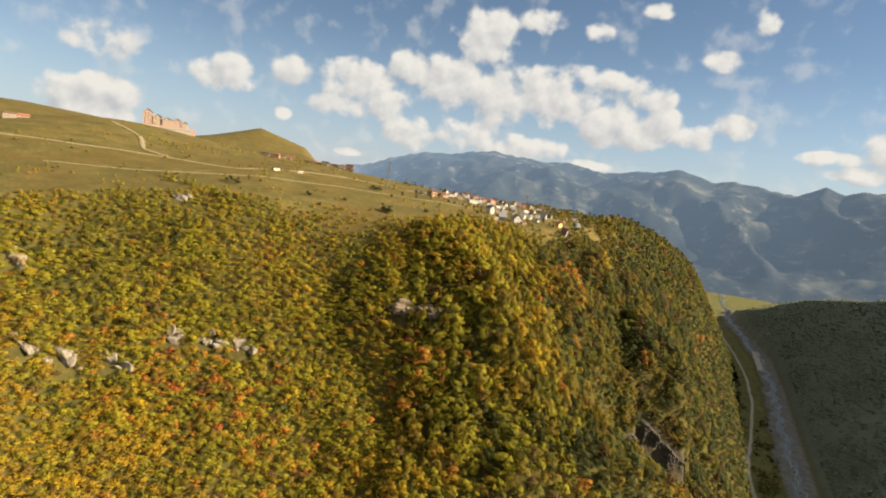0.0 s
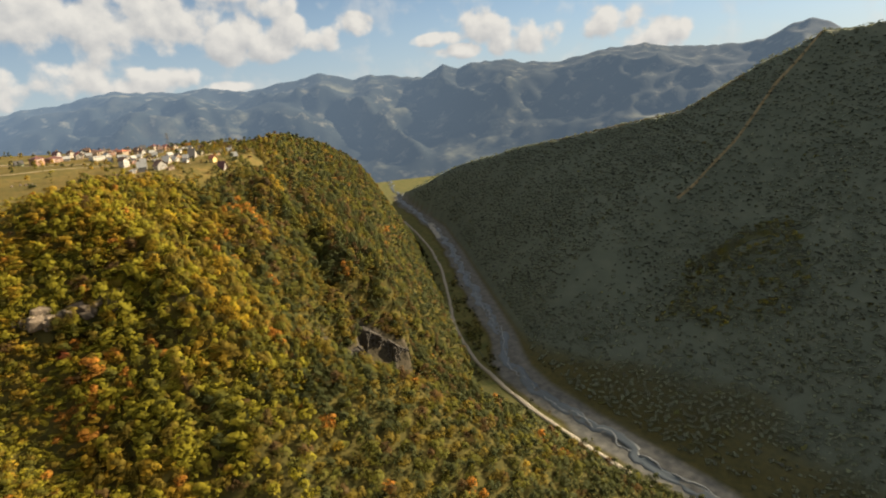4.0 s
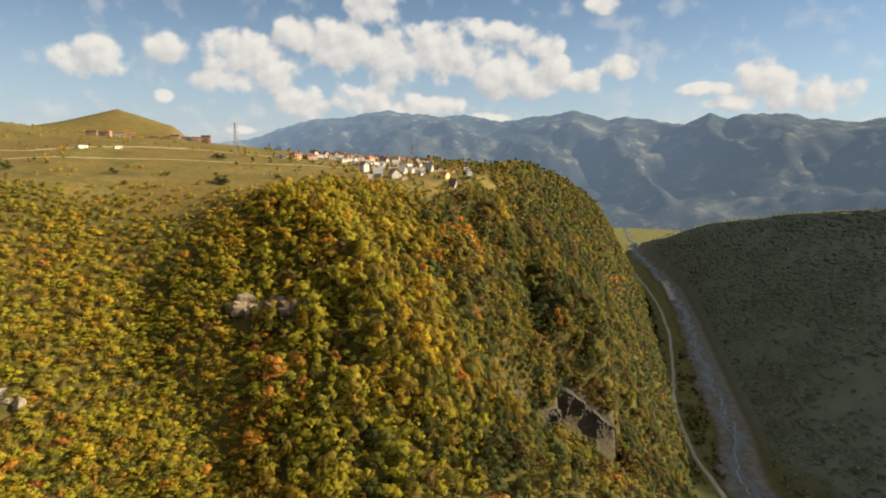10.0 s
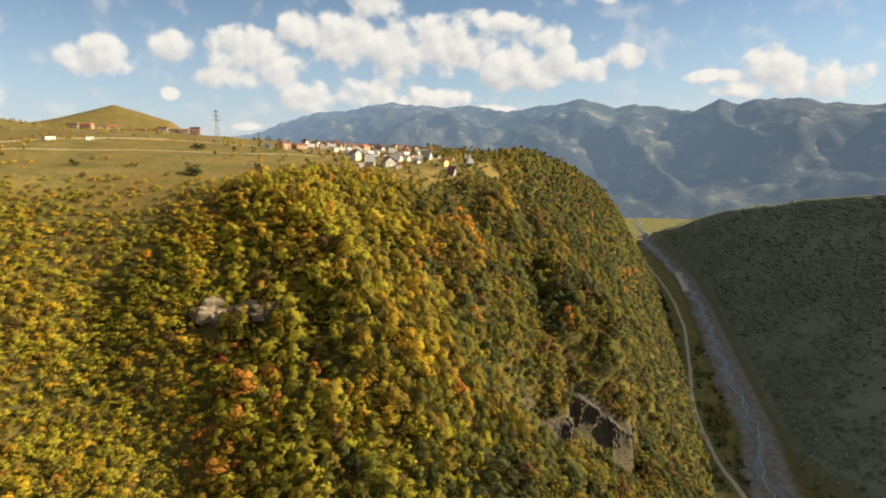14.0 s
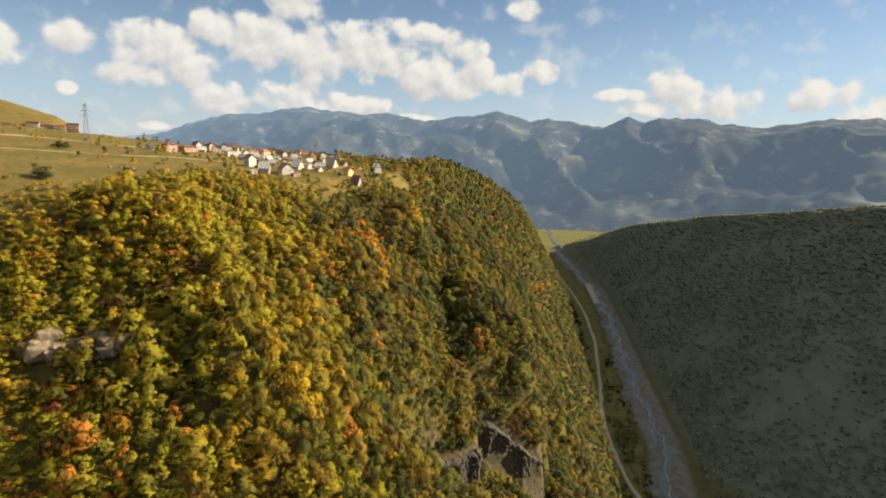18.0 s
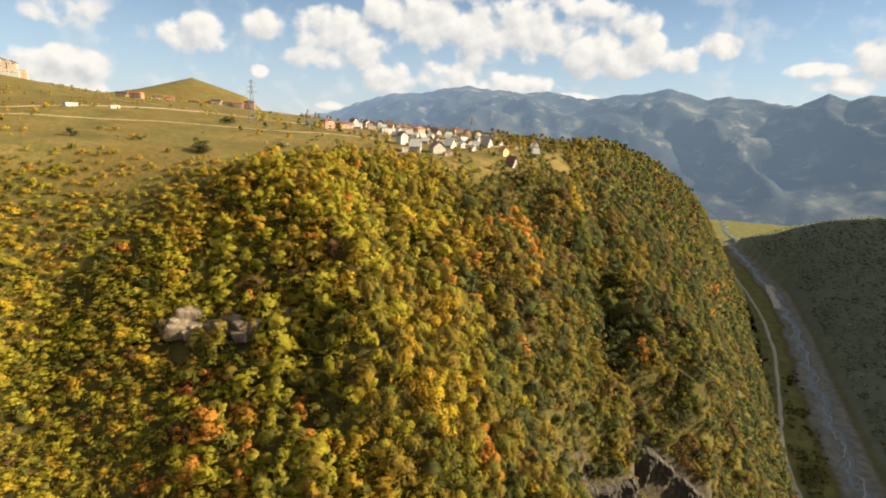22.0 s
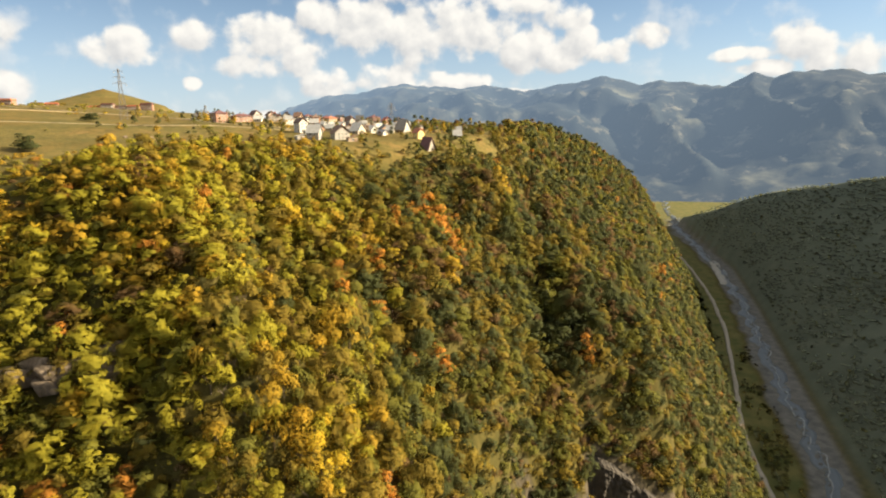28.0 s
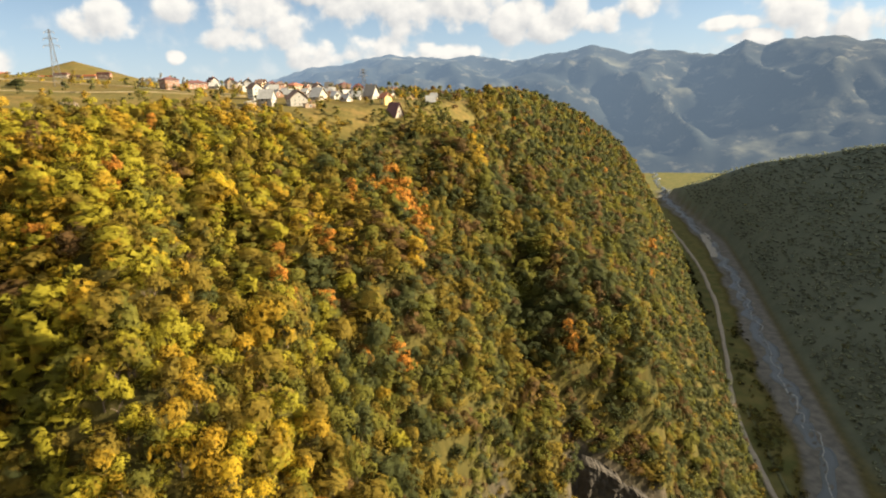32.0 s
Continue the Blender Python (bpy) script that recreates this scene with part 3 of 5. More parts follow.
def autumn(x, y, g):
    """Which leaf colour a tree has: drifts of gold among green, a few flaming patches."""
    drift = 0.5 * rough(x, y, 90, 51) + 0.5 * rough(x, y, 38, 52) + g.normal(scale=0.42, size=x.shape)
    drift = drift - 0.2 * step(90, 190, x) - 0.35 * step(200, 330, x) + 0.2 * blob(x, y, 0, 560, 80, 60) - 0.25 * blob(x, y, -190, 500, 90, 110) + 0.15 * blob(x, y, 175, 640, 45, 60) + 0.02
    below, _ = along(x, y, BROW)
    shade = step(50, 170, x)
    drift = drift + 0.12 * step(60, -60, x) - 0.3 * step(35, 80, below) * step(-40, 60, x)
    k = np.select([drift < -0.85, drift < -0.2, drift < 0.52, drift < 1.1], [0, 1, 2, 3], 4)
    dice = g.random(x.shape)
    # yellow-green limes on the open slope, oaks and hornbeams on the flank of the gorge
    # the light is also put into the leaf colours: brighter slope, duller flank
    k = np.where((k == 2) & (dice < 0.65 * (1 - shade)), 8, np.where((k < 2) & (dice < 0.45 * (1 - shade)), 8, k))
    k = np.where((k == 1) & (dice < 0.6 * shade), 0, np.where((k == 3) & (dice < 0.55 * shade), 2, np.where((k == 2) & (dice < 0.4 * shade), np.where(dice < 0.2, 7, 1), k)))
    flame = 0.8 * blob(x, y, -4, 500, 30, 20) + 1.2 * blob(x, y, 171, 690, 18, 20) + 0.25 * blob(x, y, 150, 610, 22, 22) + 0.5 * blob(x, y, -150, 440, 60, 30)
    hot = g.random(x.shape)
    k = np.where(hot < 0.5 * flame, np.where(g.random(x.shape) < 0.9, 5, 6), k)
    k = np.where(hot > 0.988 + 0.006 * shade, 5, np.where((hot > 0.955 - 0.06 * step(200, 330, x)) & (hot < 0.985), 7, k))
    return k


def plant(name, label, x, y, z, k, size, shapes, g, squash=1.0):
    """One joined wood from crown shapes; the colour of each tree is a material of the mesh."""
    vs, fs, ms, ns, base = [], [], [], [], 0
    pick = g.integers(0, len(shapes), len(x))
    turn = g.uniform(0, 2 * math.pi, len(x))
    for i, (v, f, nv) in enumerate(shapes):
        sel = np.nonzero(pick == i)[0]
        if not len(sel):
            continue
        c, s = np.cos(turn[sel])[:, None], np.sin(turn[sel])[:, None]
        w = size[sel][:, None]
        px = (v[None, :, 0] * c - v[None, :, 1] * s) * w + x[sel][:, None]
        py = (v[None, :, 0] * s + v[None, :, 1] * c) * w + y[sel][:, None]
        pz = v[None, :, 2] * w * squash * g.uniform(0.85, 1.2, len(sel))[:, None] + z[sel][:, None]
        ns.append(np.stack([nv[None, :, 0] * c - nv[None, :, 1] * s, nv[None, :, 0] * s + nv[None, :, 1] * c, np.repeat(nv[None, :, 2], len(sel), axis=0)], -1).reshape(-1, 3))
        vs.append(np.stack([px, py, pz], -1).reshape(-1, 3))
        fs.append((f[None] + (np.arange(len(sel)) * len(v))[:, None, None] + base).reshape(-1, 3))
        ms.append(np.repeat(k[sel], len(f)))
        base += len(sel) * len(v)
    me = mesh_of(name, np.concatenate(vs), np.concatenate(fs), [LEAVES[q] for q in KINDS], np.concatenate(ms))
    leaf_turn(me, np.concatenate(ns))
    return tagged(new(name, me), label, "trees", kind="stuff")


VILLAGE = [(42, 1002), (56, 985), (68, 960), (84, 1015), (98, 1012), (66, 905), (112, 905), (124, 945), (146, 905), (100, 880), (128, 880), (88, 860), (182, 940), (240, 1010), (225, 955),
           (-27, 912), (-9, 918), (8, 935), (36, 955), (22, 945), (55, 932), (76, 829), (80, 903), (90, 992), (101, 1042), (121, 1042), (134, 1042), (88, 925), (95, 919), (103, 935), (92, 786),
           (108, 792), (122, 828), (142, 826), (141, 930), (160, 976), (174, 1011), (186, 1040), (163, 892), (170, 811), (175, 790), (212, 876), (262, 1262), (285, 1300), (84, 782), (116, 786), (28, 985), (48, 975), (64, 1010), (112, 975), (126, 985), (152, 1040), (114, 858), (98, 850), (196, 905), (150, 868)]

LEDGES = [(28, 552), (8, 550), (-20, 549), (-312, 439), (-248, 575), (-267, 394), (-247, 407), (-223, 425), (-197, 464), (-172, 476), (-149, 487)]


def clear_of(x, y, spots):
    return np.min([np.hypot(x - sx, y - sy) for sx, sy in spots], axis=0)


def on_face(run):
    return np.any([(run > a) & (run < b) for a, b in FACES], axis=0)


def wooded(x, y, g):
    db, rb = along(x, y, BROW)
    dr, rr = along(x, y, RIVER)
    z = height(x, y)
    over_ = z - np.interp(rr, RUN_RIVER, RIVER[:, 2])
    s = np.hypot(height(x + 2, y) - z, height(x, y + 2) - z) / 2
    thin = step(34, -14, open_ground(x, y))
    return (dr < -60) & (over_ > 9) & ~((db > lean_out(rb)) & (db < lean_out(rb) + 14) & on_face(rb)) & (g.random(x.shape) < thin) & (clear_of(x, y, VILLAGE) > 10) & (clear_of(x, y + 6, LEDGES) > 7.2) & (np.abs(along(x, y, RIVER_ROAD)[0]) > 12)


x, y, z, g = sow(-10, 440, 270, 900, 5.5, lambda x, y, g: wooded(x, y, g) & ((y > 380 + 0.5 * np.clip(x, -60, 200)) | (x < 60)), 1)
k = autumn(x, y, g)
db, _ = along(x, y, BROW)
size = g.uniform(5.2, 8.8, len(x)) * (1 + 0.2 * rough(x, y, 30, 53)) * np.where(g.random(len(x)) < 0.16, 1.4, 1) * np.where(db > 45, 0.8, 1) * (0.5 + 0.5 * step(20, -80, open_ground(x, y)))
near = np.hypot(x - 128, y - 538) < 60
NEAR_TREES = (x[near], y[near], z[near], k[near], size[near])
x, y, z, k, size = (a[~near] for a in (x, y, z, k, size))
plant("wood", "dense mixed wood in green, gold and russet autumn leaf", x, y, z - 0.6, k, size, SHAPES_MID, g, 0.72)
x, y, z, g = sow(-420, -8, 270, 900, 4.2, wooded, 4)
size = g.uniform(4.8, 7.2, len(x)) * (1 + 0.2 * rough(x, y, 30, 53)) * np.where(g.random(len(x)) < 0.1, 1.3, 1) * (0.5 + 0.5 * step(20, -80, open_ground(x, y)))
plant("young_wood", "close-grown young wood in yellow-green autumn leaf", x, y, z - 0.6, autumn(x, y, g), size, SHAPES_YOUNG, g, 0.52)
x, y, z, g = sow(120, 400, 470, 720, 3.3, lambda x, y, g: wooded(x, y, g) & (np.abs(along(x, y, BROW)[0] - 21) < 33) & (g.random(x.shape) < 0.85), 5)
plant("crag_wood", "low olive and brown trees clinging to the crag", x, y, z - 0.8, np.array([0, 1, 2, 7, 2])[g.integers(0, 5, len(x))], g.uniform(3.6, 5.6, len(x)), SHAPES_FAR, g, 0.9)
x, y, z, g = sow(150, 400, 500, 720, 2.8, lambda x, y, g: on_face(along(x, y, BROW)[1]) & (np.abs(along(x, y, BROW)[0] - lean_out(along(x, y, BROW)[1]) - 12.5) < 4.5), 6)
plant("scree_shrubs", "low green shrubs on the scree under the crag", x, y, z - 0.4, np.array([0, 1, 1, 2])[g.integers(0, 4, len(x))], g.uniform(2, 3.6, len(x)), SHAPES_FAR, g, 0.7)
x, y, z, g = sow(-520, 560, -420, 480, 9, lambda x, y, g: wooded(x, y, g) & ((y < 270) | (y <= 380 + 0.5 * np.clip(x, -60, 200)) & (x >= 60)), 3)
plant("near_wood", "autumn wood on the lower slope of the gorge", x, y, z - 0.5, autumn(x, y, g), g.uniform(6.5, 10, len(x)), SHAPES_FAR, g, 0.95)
x, y, z, g = sow(200, 1500, 600, 3000, 9, lambda x, y, g: wooded(x, y, g) & ((y > 900) | (x > 440)), 2)
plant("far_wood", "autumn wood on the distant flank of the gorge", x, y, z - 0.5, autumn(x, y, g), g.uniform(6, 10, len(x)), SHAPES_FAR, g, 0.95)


# ---- builders ----
def box(bm, cx, cy, cz, w, d, h, bevel=0.0):
    """An upright box by its base centre."""
    r = bmesh.ops.create_cube(bm, size=1, matrix=Matrix.Translation((cx, cy, cz + h / 2)) @ Matrix.Diagonal((w, d, h, 1)))
    if bevel:
        bmesh.ops.bevel(bm, geom=list({e for v in r["verts"] for e in v.link_edges}), offset=bevel, segments=1, affect="EDGES")


def part(name, bm, mat, parent, label=""):
    me = bpy.data.meshes.new(name)
    bm.to_mesh(me)
    bm.free()
    me.materials.append(mat)
    ob = new(name, me)
    ob.parent = parent
    return tagged(ob, label) if label else ob


def empty_at(name, x, y, z, turn, label, category, group=""):
    ob = new(name)
    ob.matrix_world = pose(x, y, z, 0, 0, turn)
    return tagged(ob, label, category, group)


def prism(bm, pts, y0, y1):
    """A solid from an outline in x and z, drawn along y."""
    a = [bm.verts.new((px, y0, pz)) for px, pz in pts]
    b = [bm.verts.new((px, y1, pz)) for px, pz in pts]
    n = len(pts)
    bm.faces.new(a)
    bm.faces.new(b[::-1])
    for i in range(n):
        bm.faces.new((a[i], b[i], b[(i + 1) % n], a[(i + 1) % n]))
    bmesh.ops.recalc_face_normals(bm, faces=bm.faces[:])


PAINT = {
    "white": plain("white_plaster", (0.44, 0.42, 0.38), 0.85, 0.1, 0.4), "cream": plain("cream_plaster", (0.36, 0.3, 0.23), 0.85, 0.14, 0.4),
    "brick": plain("brick_wall", (0.24, 0.13, 0.09), 0.9, 0.25, 1.2), "pink": plain("pink_plaster", (0.36, 0.23, 0.17), 0.85, 0.15, 0.3),
    "grey": plain("grey_block", (0.3, 0.28, 0.25), 0.9, 0.2, 0.7), "stone_wall": plain("stone_wall", (0.33, 0.28, 0.23), 0.9, 0.35, 0.9),
    "timber": plain("timber", (0.30, 0.18, 0.09), 0.8, 0.3, 1.0), "yellow": plain("yellow_timber", (0.62, 0.45, 0.16), 0.8, 0.2, 0.7),
    "green": plain("green_plaster", (0.30, 0.38, 0.22), 0.8, 0.15, 0.6), "tan": plain("tan_plaster", (0.34, 0.25, 0.17), 0.85, 0.2, 0.4)}
ROOFS = {"red": plain("red_sheet_roof", (0.27, 0.06, 0.035), 0.55, 0.2, 0.5), "maroon": plain("maroon_roof", (0.1, 0.035, 0.03), 0.6, 0.2, 0.5),
         "brown": plain("brown_roof", (0.13, 0.075, 0.05), 0.7, 0.25, 0.6), "grey": plain("grey_sheet_roof", (0.24, 0.24, 0.23), 0.5, 0.2, 0.5),
         "dark": plain("dark_roof", (0.07, 0.065, 0.06), 0.6, 0.25, 0.6), "orange": plain("orange_tile_roof", (0.34, 0.11, 0.05), 0.7, 0.2, 0.7),
         "pale": plain("pale_sheet_roof", (0.4, 0.39, 0.36), 0.45, 0.15, 0.5)}
GLASS = graph("window_glass")[0]
GLASS.node_tree.nodes["Principled BSDF"].inputs["Base Color"].default_value = (0.035, 0.045, 0.055, 1)
GLASS.node_tree.nodes["Principled BSDF"].inputs["Roughness"].default_value = 0.12
FRAME = plain("window_frame", (0.62, 0.6, 0.55), 0.6, 0.1, 2)
STEEL = plain("weathered_steel", (0.11, 0.105, 0.10), 0.7, 0.25, 1.5)
CONCRETE = plain("concrete", (0.46, 0.43, 0.38), 0.9, 0.2, 0.5)

_bm = bmesh.new()
box(_bm, 0, 0, 0, 1.2, 0.14, 1.4, 0.03)
PANE_MESH = bpy.data.meshes.new("window_pane")
_bm.to_mesh(PANE_MESH)
_bm.free()
PANE_MESH.materials.append(GLASS)
_bm = bmesh.new()
for cx, cz, w, h in ((-0.66, -0.08, 0.12, 1.56), (0.66, -0.08, 0.12, 1.56), (0, -0.1, 1.2, 0.12), (0, 1.38, 1.2, 0.12), (0, 0, 0.07, 1.4)):
    box(_bm, cx, 0, cz, w, 0.2, h)
FRAME_MESH = bpy.data.meshes.new("window_frame")
_bm.to_mesh(FRAME_MESH)
_bm.free()
FRAME_MESH.materials.append(FRAME)


def window(parent, x, y, z, turn, scale=1.0):
    fr = new("window", FRAME_MESH)
    fr.parent = parent
    fr.matrix_basis = pose(x, y, z, 0, 0, turn) @ Matrix.Diagonal((scale, 1, scale, 1))
    pn = new("pane", PANE_MESH)
    pn.parent = fr
    return fr


def windows_on(parent, w, d, storeys, sh, sides="fblr", gap=3.2, base=0.0):
    for s in range(storeys):
        z = base + s * sh + 0.9
        for side in sides:
            run = w if side in "fb" else d
            n = max(1, int((run - 1.4) // gap))
            for i in range(n):
                u = (i - (n - 1) / 2) * gap
                if side == "f":
                    window(parent, u, -d / 2 - 0.02, z, 0)
                elif side == "b":
                    window(parent, u, d / 2 + 0.02, z, 180)
                elif side == "l":
                    window(parent, -w / 2 - 0.02, u, z, -90)
                else:
                    window(parent, w / 2 + 0.02, u, z, 90)


def house(x, y, turn, w, d, storeys, wall, roof, style, label, sh=2.9, chimney=True, sink=2.0, sides="fblr"):
    """A dwelling: walls, roof, windows, door, chimney. Its front looks along -y before it is turned."""
    w, d, sh = 0.9 * w, 0.9 * d, 0.95 * sh
    z = float(min(height(x + u, y + v) for u in (-w / 2, 0, w / 2) for v in (-d / 2, 0, d / 2))) + 0.2
    hs = empty_at("house", x, y, z, turn, label, "house", "houses of the hill village")
    top = storeys * sh
    bm = bmesh.new()
    if style == "gable":
        rise = 0.32 * w
        prism(bm, [(-w / 2, -sink), (w / 2, -sink), (w / 2, top), (0, top + rise), (-w / 2, top)], -d / 2, d / 2)
    elif style == "aframe":
        rise = 0
        prism(bm, [(-w / 2, -sink), (w / 2, -sink), (w / 2, 2.2), (0, top + 0.3 * w), (-w / 2, 2.2)], -d / 2, d / 2)
    else:
        box(bm, 0, 0, -sink, w, d, top + sink, 0.05)
    part("wall", bm, PAINT[wall], hs)
    bm = bmesh.new()
    t = 0.28
    if style in ("gable", "aframe"):
        lo, hi, half = (top, top + 0.42 * w, w / 2) if style == "gable" else (2.2, top + 0.3 * w, w / 2)
        k = (hi - lo) / half
        over = 0.7
        for s in (-1, 1):
            prism(bm, [(s * (half + over), lo - k * over + 0.03), (0, hi + 0.03), (0, hi + t + 0.1), (s * (half + over), lo - k * over + t + 0.03)], -d / 2 - 0.8, d / 2 + 0.8)
        peak = hi
    elif style == "hip":
        o, pk = 0.8, min(w, d) * 0.24
        vs = [bm.verts.new(p) for p in ((-w / 2 - o, -d / 2 - o, top + 0.03), (w / 2 + o, -d / 2 - o, top + 0.03), (w / 2 + o, d / 2 + o, top + 0.03), (-w / 2 - o, d / 2 + o, top + 0.03))]
        us = [bm.verts.new((v.co.x, v.co.y, v.co.z + 0.3)) for v in vs]
        r = max(0.4, (w - d) / 2 * 0.9)
        a, b = bm.verts.new((-r, 0, top + pk + 0.3)), bm.verts.new((r, 0, top + pk + 0.3))
        bm.faces.new(vs[::-1])
        for i in range(4):
            bm.faces.new((vs[i], vs[(i + 1) % 4], us[(i + 1) % 4], us[i]))
        bm.faces.new((us[0], us[1], b, a))
        bm.faces.new((us[2], us[3], a, b))
        bm.faces.new((us[1], us[2], b))
        bm.faces.new((us[3], us[0], a))
        peak = top + pk
    elif style == "shed":
        prism(bm, [(-w / 2 - 0.6, top + 0.03), (w / 2 + 0.6, top + 0.22 * w), (w / 2 + 0.6, top + 0.22 * w + t), (-w / 2 - 0.6, top + t)], -d / 2 - 0.6, d / 2 + 0.6)
        peak = top + 0.2 * w
    else:
        box(bm, 0, 0, top + 0.004, w + 0.7, d + 0.7, 0.4, 0.05)
        peak = top
    part("roof", bm, ROOFS[roof], hs, "%s roof" % roof)
    if style == "aframe":
        window(hs, 0, -d / 2 - 0.02, 1.0, 0, 1.3)
        window(hs, 0, -d / 2 - 0.02, 4.2, 0, 1.2)
    else:
        windows_on(hs, w, d, storeys, sh, sides)
        if style == "gable":
            window(hs, 0, -d / 2 - 0.02, top + 0.3, 0, 0.9)
    bm = bmesh.new()
    box(bm, w * 0.28, -d / 2 - 0.05, 0, 1.0, 0.16, 2.1, 0.02)
    part("door", bm, PAINT["timber"], hs, "dark timber door")
    if chimney:
        bm = bmesh.new()
        box(bm, w * 0.18, d * 0.12, peak - 1.6, 0.7, 0.7, 2.6, 0.03)
        box(bm, w * 0.18, d * 0.12, peak + 1.004, 0.9, 0.9, 0.18, 0.02)
        part("chimney", bm, PAINT["brick"], hs)
    return hs


# ---- the hill village ----
house(-27, 912, 102, 10, 9, 1, "green", "dark", "gable", "pale green bungalow with a dark gable roof")
house(-9, 918, 46, 14, 11, 3, "brick", "maroon", "hip", "three-storey brick guest house with a low dark hip roof")
house(8, 935, 42, 20, 10, 2, "brick", "maroon", "hip", "long guest house with a broad maroon roof above the meadow")
house(36, 955, 14, 10, 9, 2, "cream", "red", "gable", "cream house with a red sheet roof")
house(22, 945, 87, 8, 8, 1, "white", "pale", "gable", "white bungalow with a pale roof beside the track")
house(55, 932, 30, 18, 11, 2, "white", "pale", "flat", "white flat-roofed villa among the village houses")
house(76, 829, 40, 9, 9, 3, "white", "brown", "gable", "tall cream house with a brown gable roof at the meadow's edge")
house(80, 903, 97, 9, 8, 2, "grey", "grey", "gable", "rough grey block house with a grey sheet roof")
house(90, 992, 40, 12, 11, 2, "tan", "orange", "hip", "house with a bright orange tiled roof")
house(74, 985, 30, 10, 9, 2, "brick", "brown", "hip", "brick house with a brown hip roof")
house(101, 1042, 22, 8, 8, 2, "white", "dark", "gable", "steep dark gabled chalet with a white front")
house(121, 1042, 88, 12, 9, 2, "white", "dark", "gable", "white house with a dark gable roof")
house(137, 1042, 39, 13, 11, 3, "cream", "maroon", "hip", "cream three-storey block with a maroon hip roof")
house(87, 925, 62, 7, 6, 1, "white", "pale", "gable", "small white cottage with a pale sheet roof")
house(95, 921, 110, 7, 6, 1, "white", "pale", "gable", "small white cottage with a pale sheet roof in the terrace row")
house(104, 935, 62, 7, 6, 1, "white", "pale", "gable", "small white cottage with a pale sheet roof in the terrace row")
house(90, 788, 83, 15, 10, 2, "grey", "grey", "gable", "rough grey block house with a grey sheet roof on the slope")
house(80, 782, 26, 7, 6, 1, "grey", "pale", "shed", "grey lean-to with a pale slanted roof on the slope")
house(109, 793, 30, 14, 9, 2, "grey", "brown", "gable", "grey house with a broad brown sheet roof")
house(118, 783, 20, 8, 6, 1, "tan", "brown", "shed", "tan shed with a brown roof above the trees")
house(122, 830, 66, 17, 8, 1, "cream", "grey", "gable", "long low house with a grey sheet roof")
house(142, 827, 48, 7, 8, 1, "white", "grey", "aframe", "small white house with a steep grey roof")
house(134, 845, 40, 9, 7, 1, "white", "pale", "gable", "white bungalow with a pale sheet roof")
house(141, 932, 106, 8, 7, 1, "white", "pale", "gable", "small white cottage with a pale sheet roof above the barn")
house(160, 976, 58, 8, 7, 1, "white", "pale", "gable", "small white cottage with a pale sheet roof above the barn")
house(174, 1011, 104, 8, 7, 1, "cream", "grey", "gable", "small cream cottage with a grey sheet roof in the upper row")
house(187, 1040, 56, 8, 7, 1, "cream", "grey", "gable", "small cream cottage with a grey sheet roof in the upper row")
house(163, 893, 70, 24, 9, 1, "grey", "dark", "gable", "long dark-roofed barn behind the cottages")
house(171, 812, 40, 8, 7, 2, "yellow", "orange", "gable", "yellow timber chalet with an orange roof")
house(176, 791, 42, 9, 10, 3, "stone_wall", "maroon", "aframe", "steep stone cottage with a maroon roof at the wood's edge")
house(212, 877, 88, 13, 8, 1, "cream", "grey", "gable", "low cream farmhouse with a grey roof on the ridge")
house(28, 985, 35, 9, 8, 2, "cream", "brown", "gable", "cream house with a brown sheet roof behind the guest house")
house(48, 975, 98, 8, 7, 1, "grey", "grey", "gable", "low grey house with a grey sheet roof")
house(64, 1010, 30, 10, 8, 2, "tan", "maroon", "hip", "tan house with a maroon hip roof")
house(112, 975, 44, 8, 7, 2, "grey", "brown", "gable", "narrow grey house with a brown gable roof")
house(126, 985, 84, 7, 7, 1, "cream", "pale", "gable", "small cream cottage with a pale sheet roof beside the chalets")
house(152, 1040, 30, 10, 8, 2, "brick", "red", "gable", "brick house with a red sheet roof on the ridge")
house(114, 858, 20, 9, 7, 1, "grey", "grey", "shed", "grey farm shed with a slanted roof")
house(98, 850, 86, 8, 7, 1, "cream", "grey", "gable", "small cream house with a grey sheet roof above the track")
house(196, 905, 30, 8, 6, 1, "timber", "dark", "gable", "dark timber hut on the ridge")
house(150, 868, 80, 10, 7, 1, "grey", "grey", "gable", "low grey stable with a sheet roof")
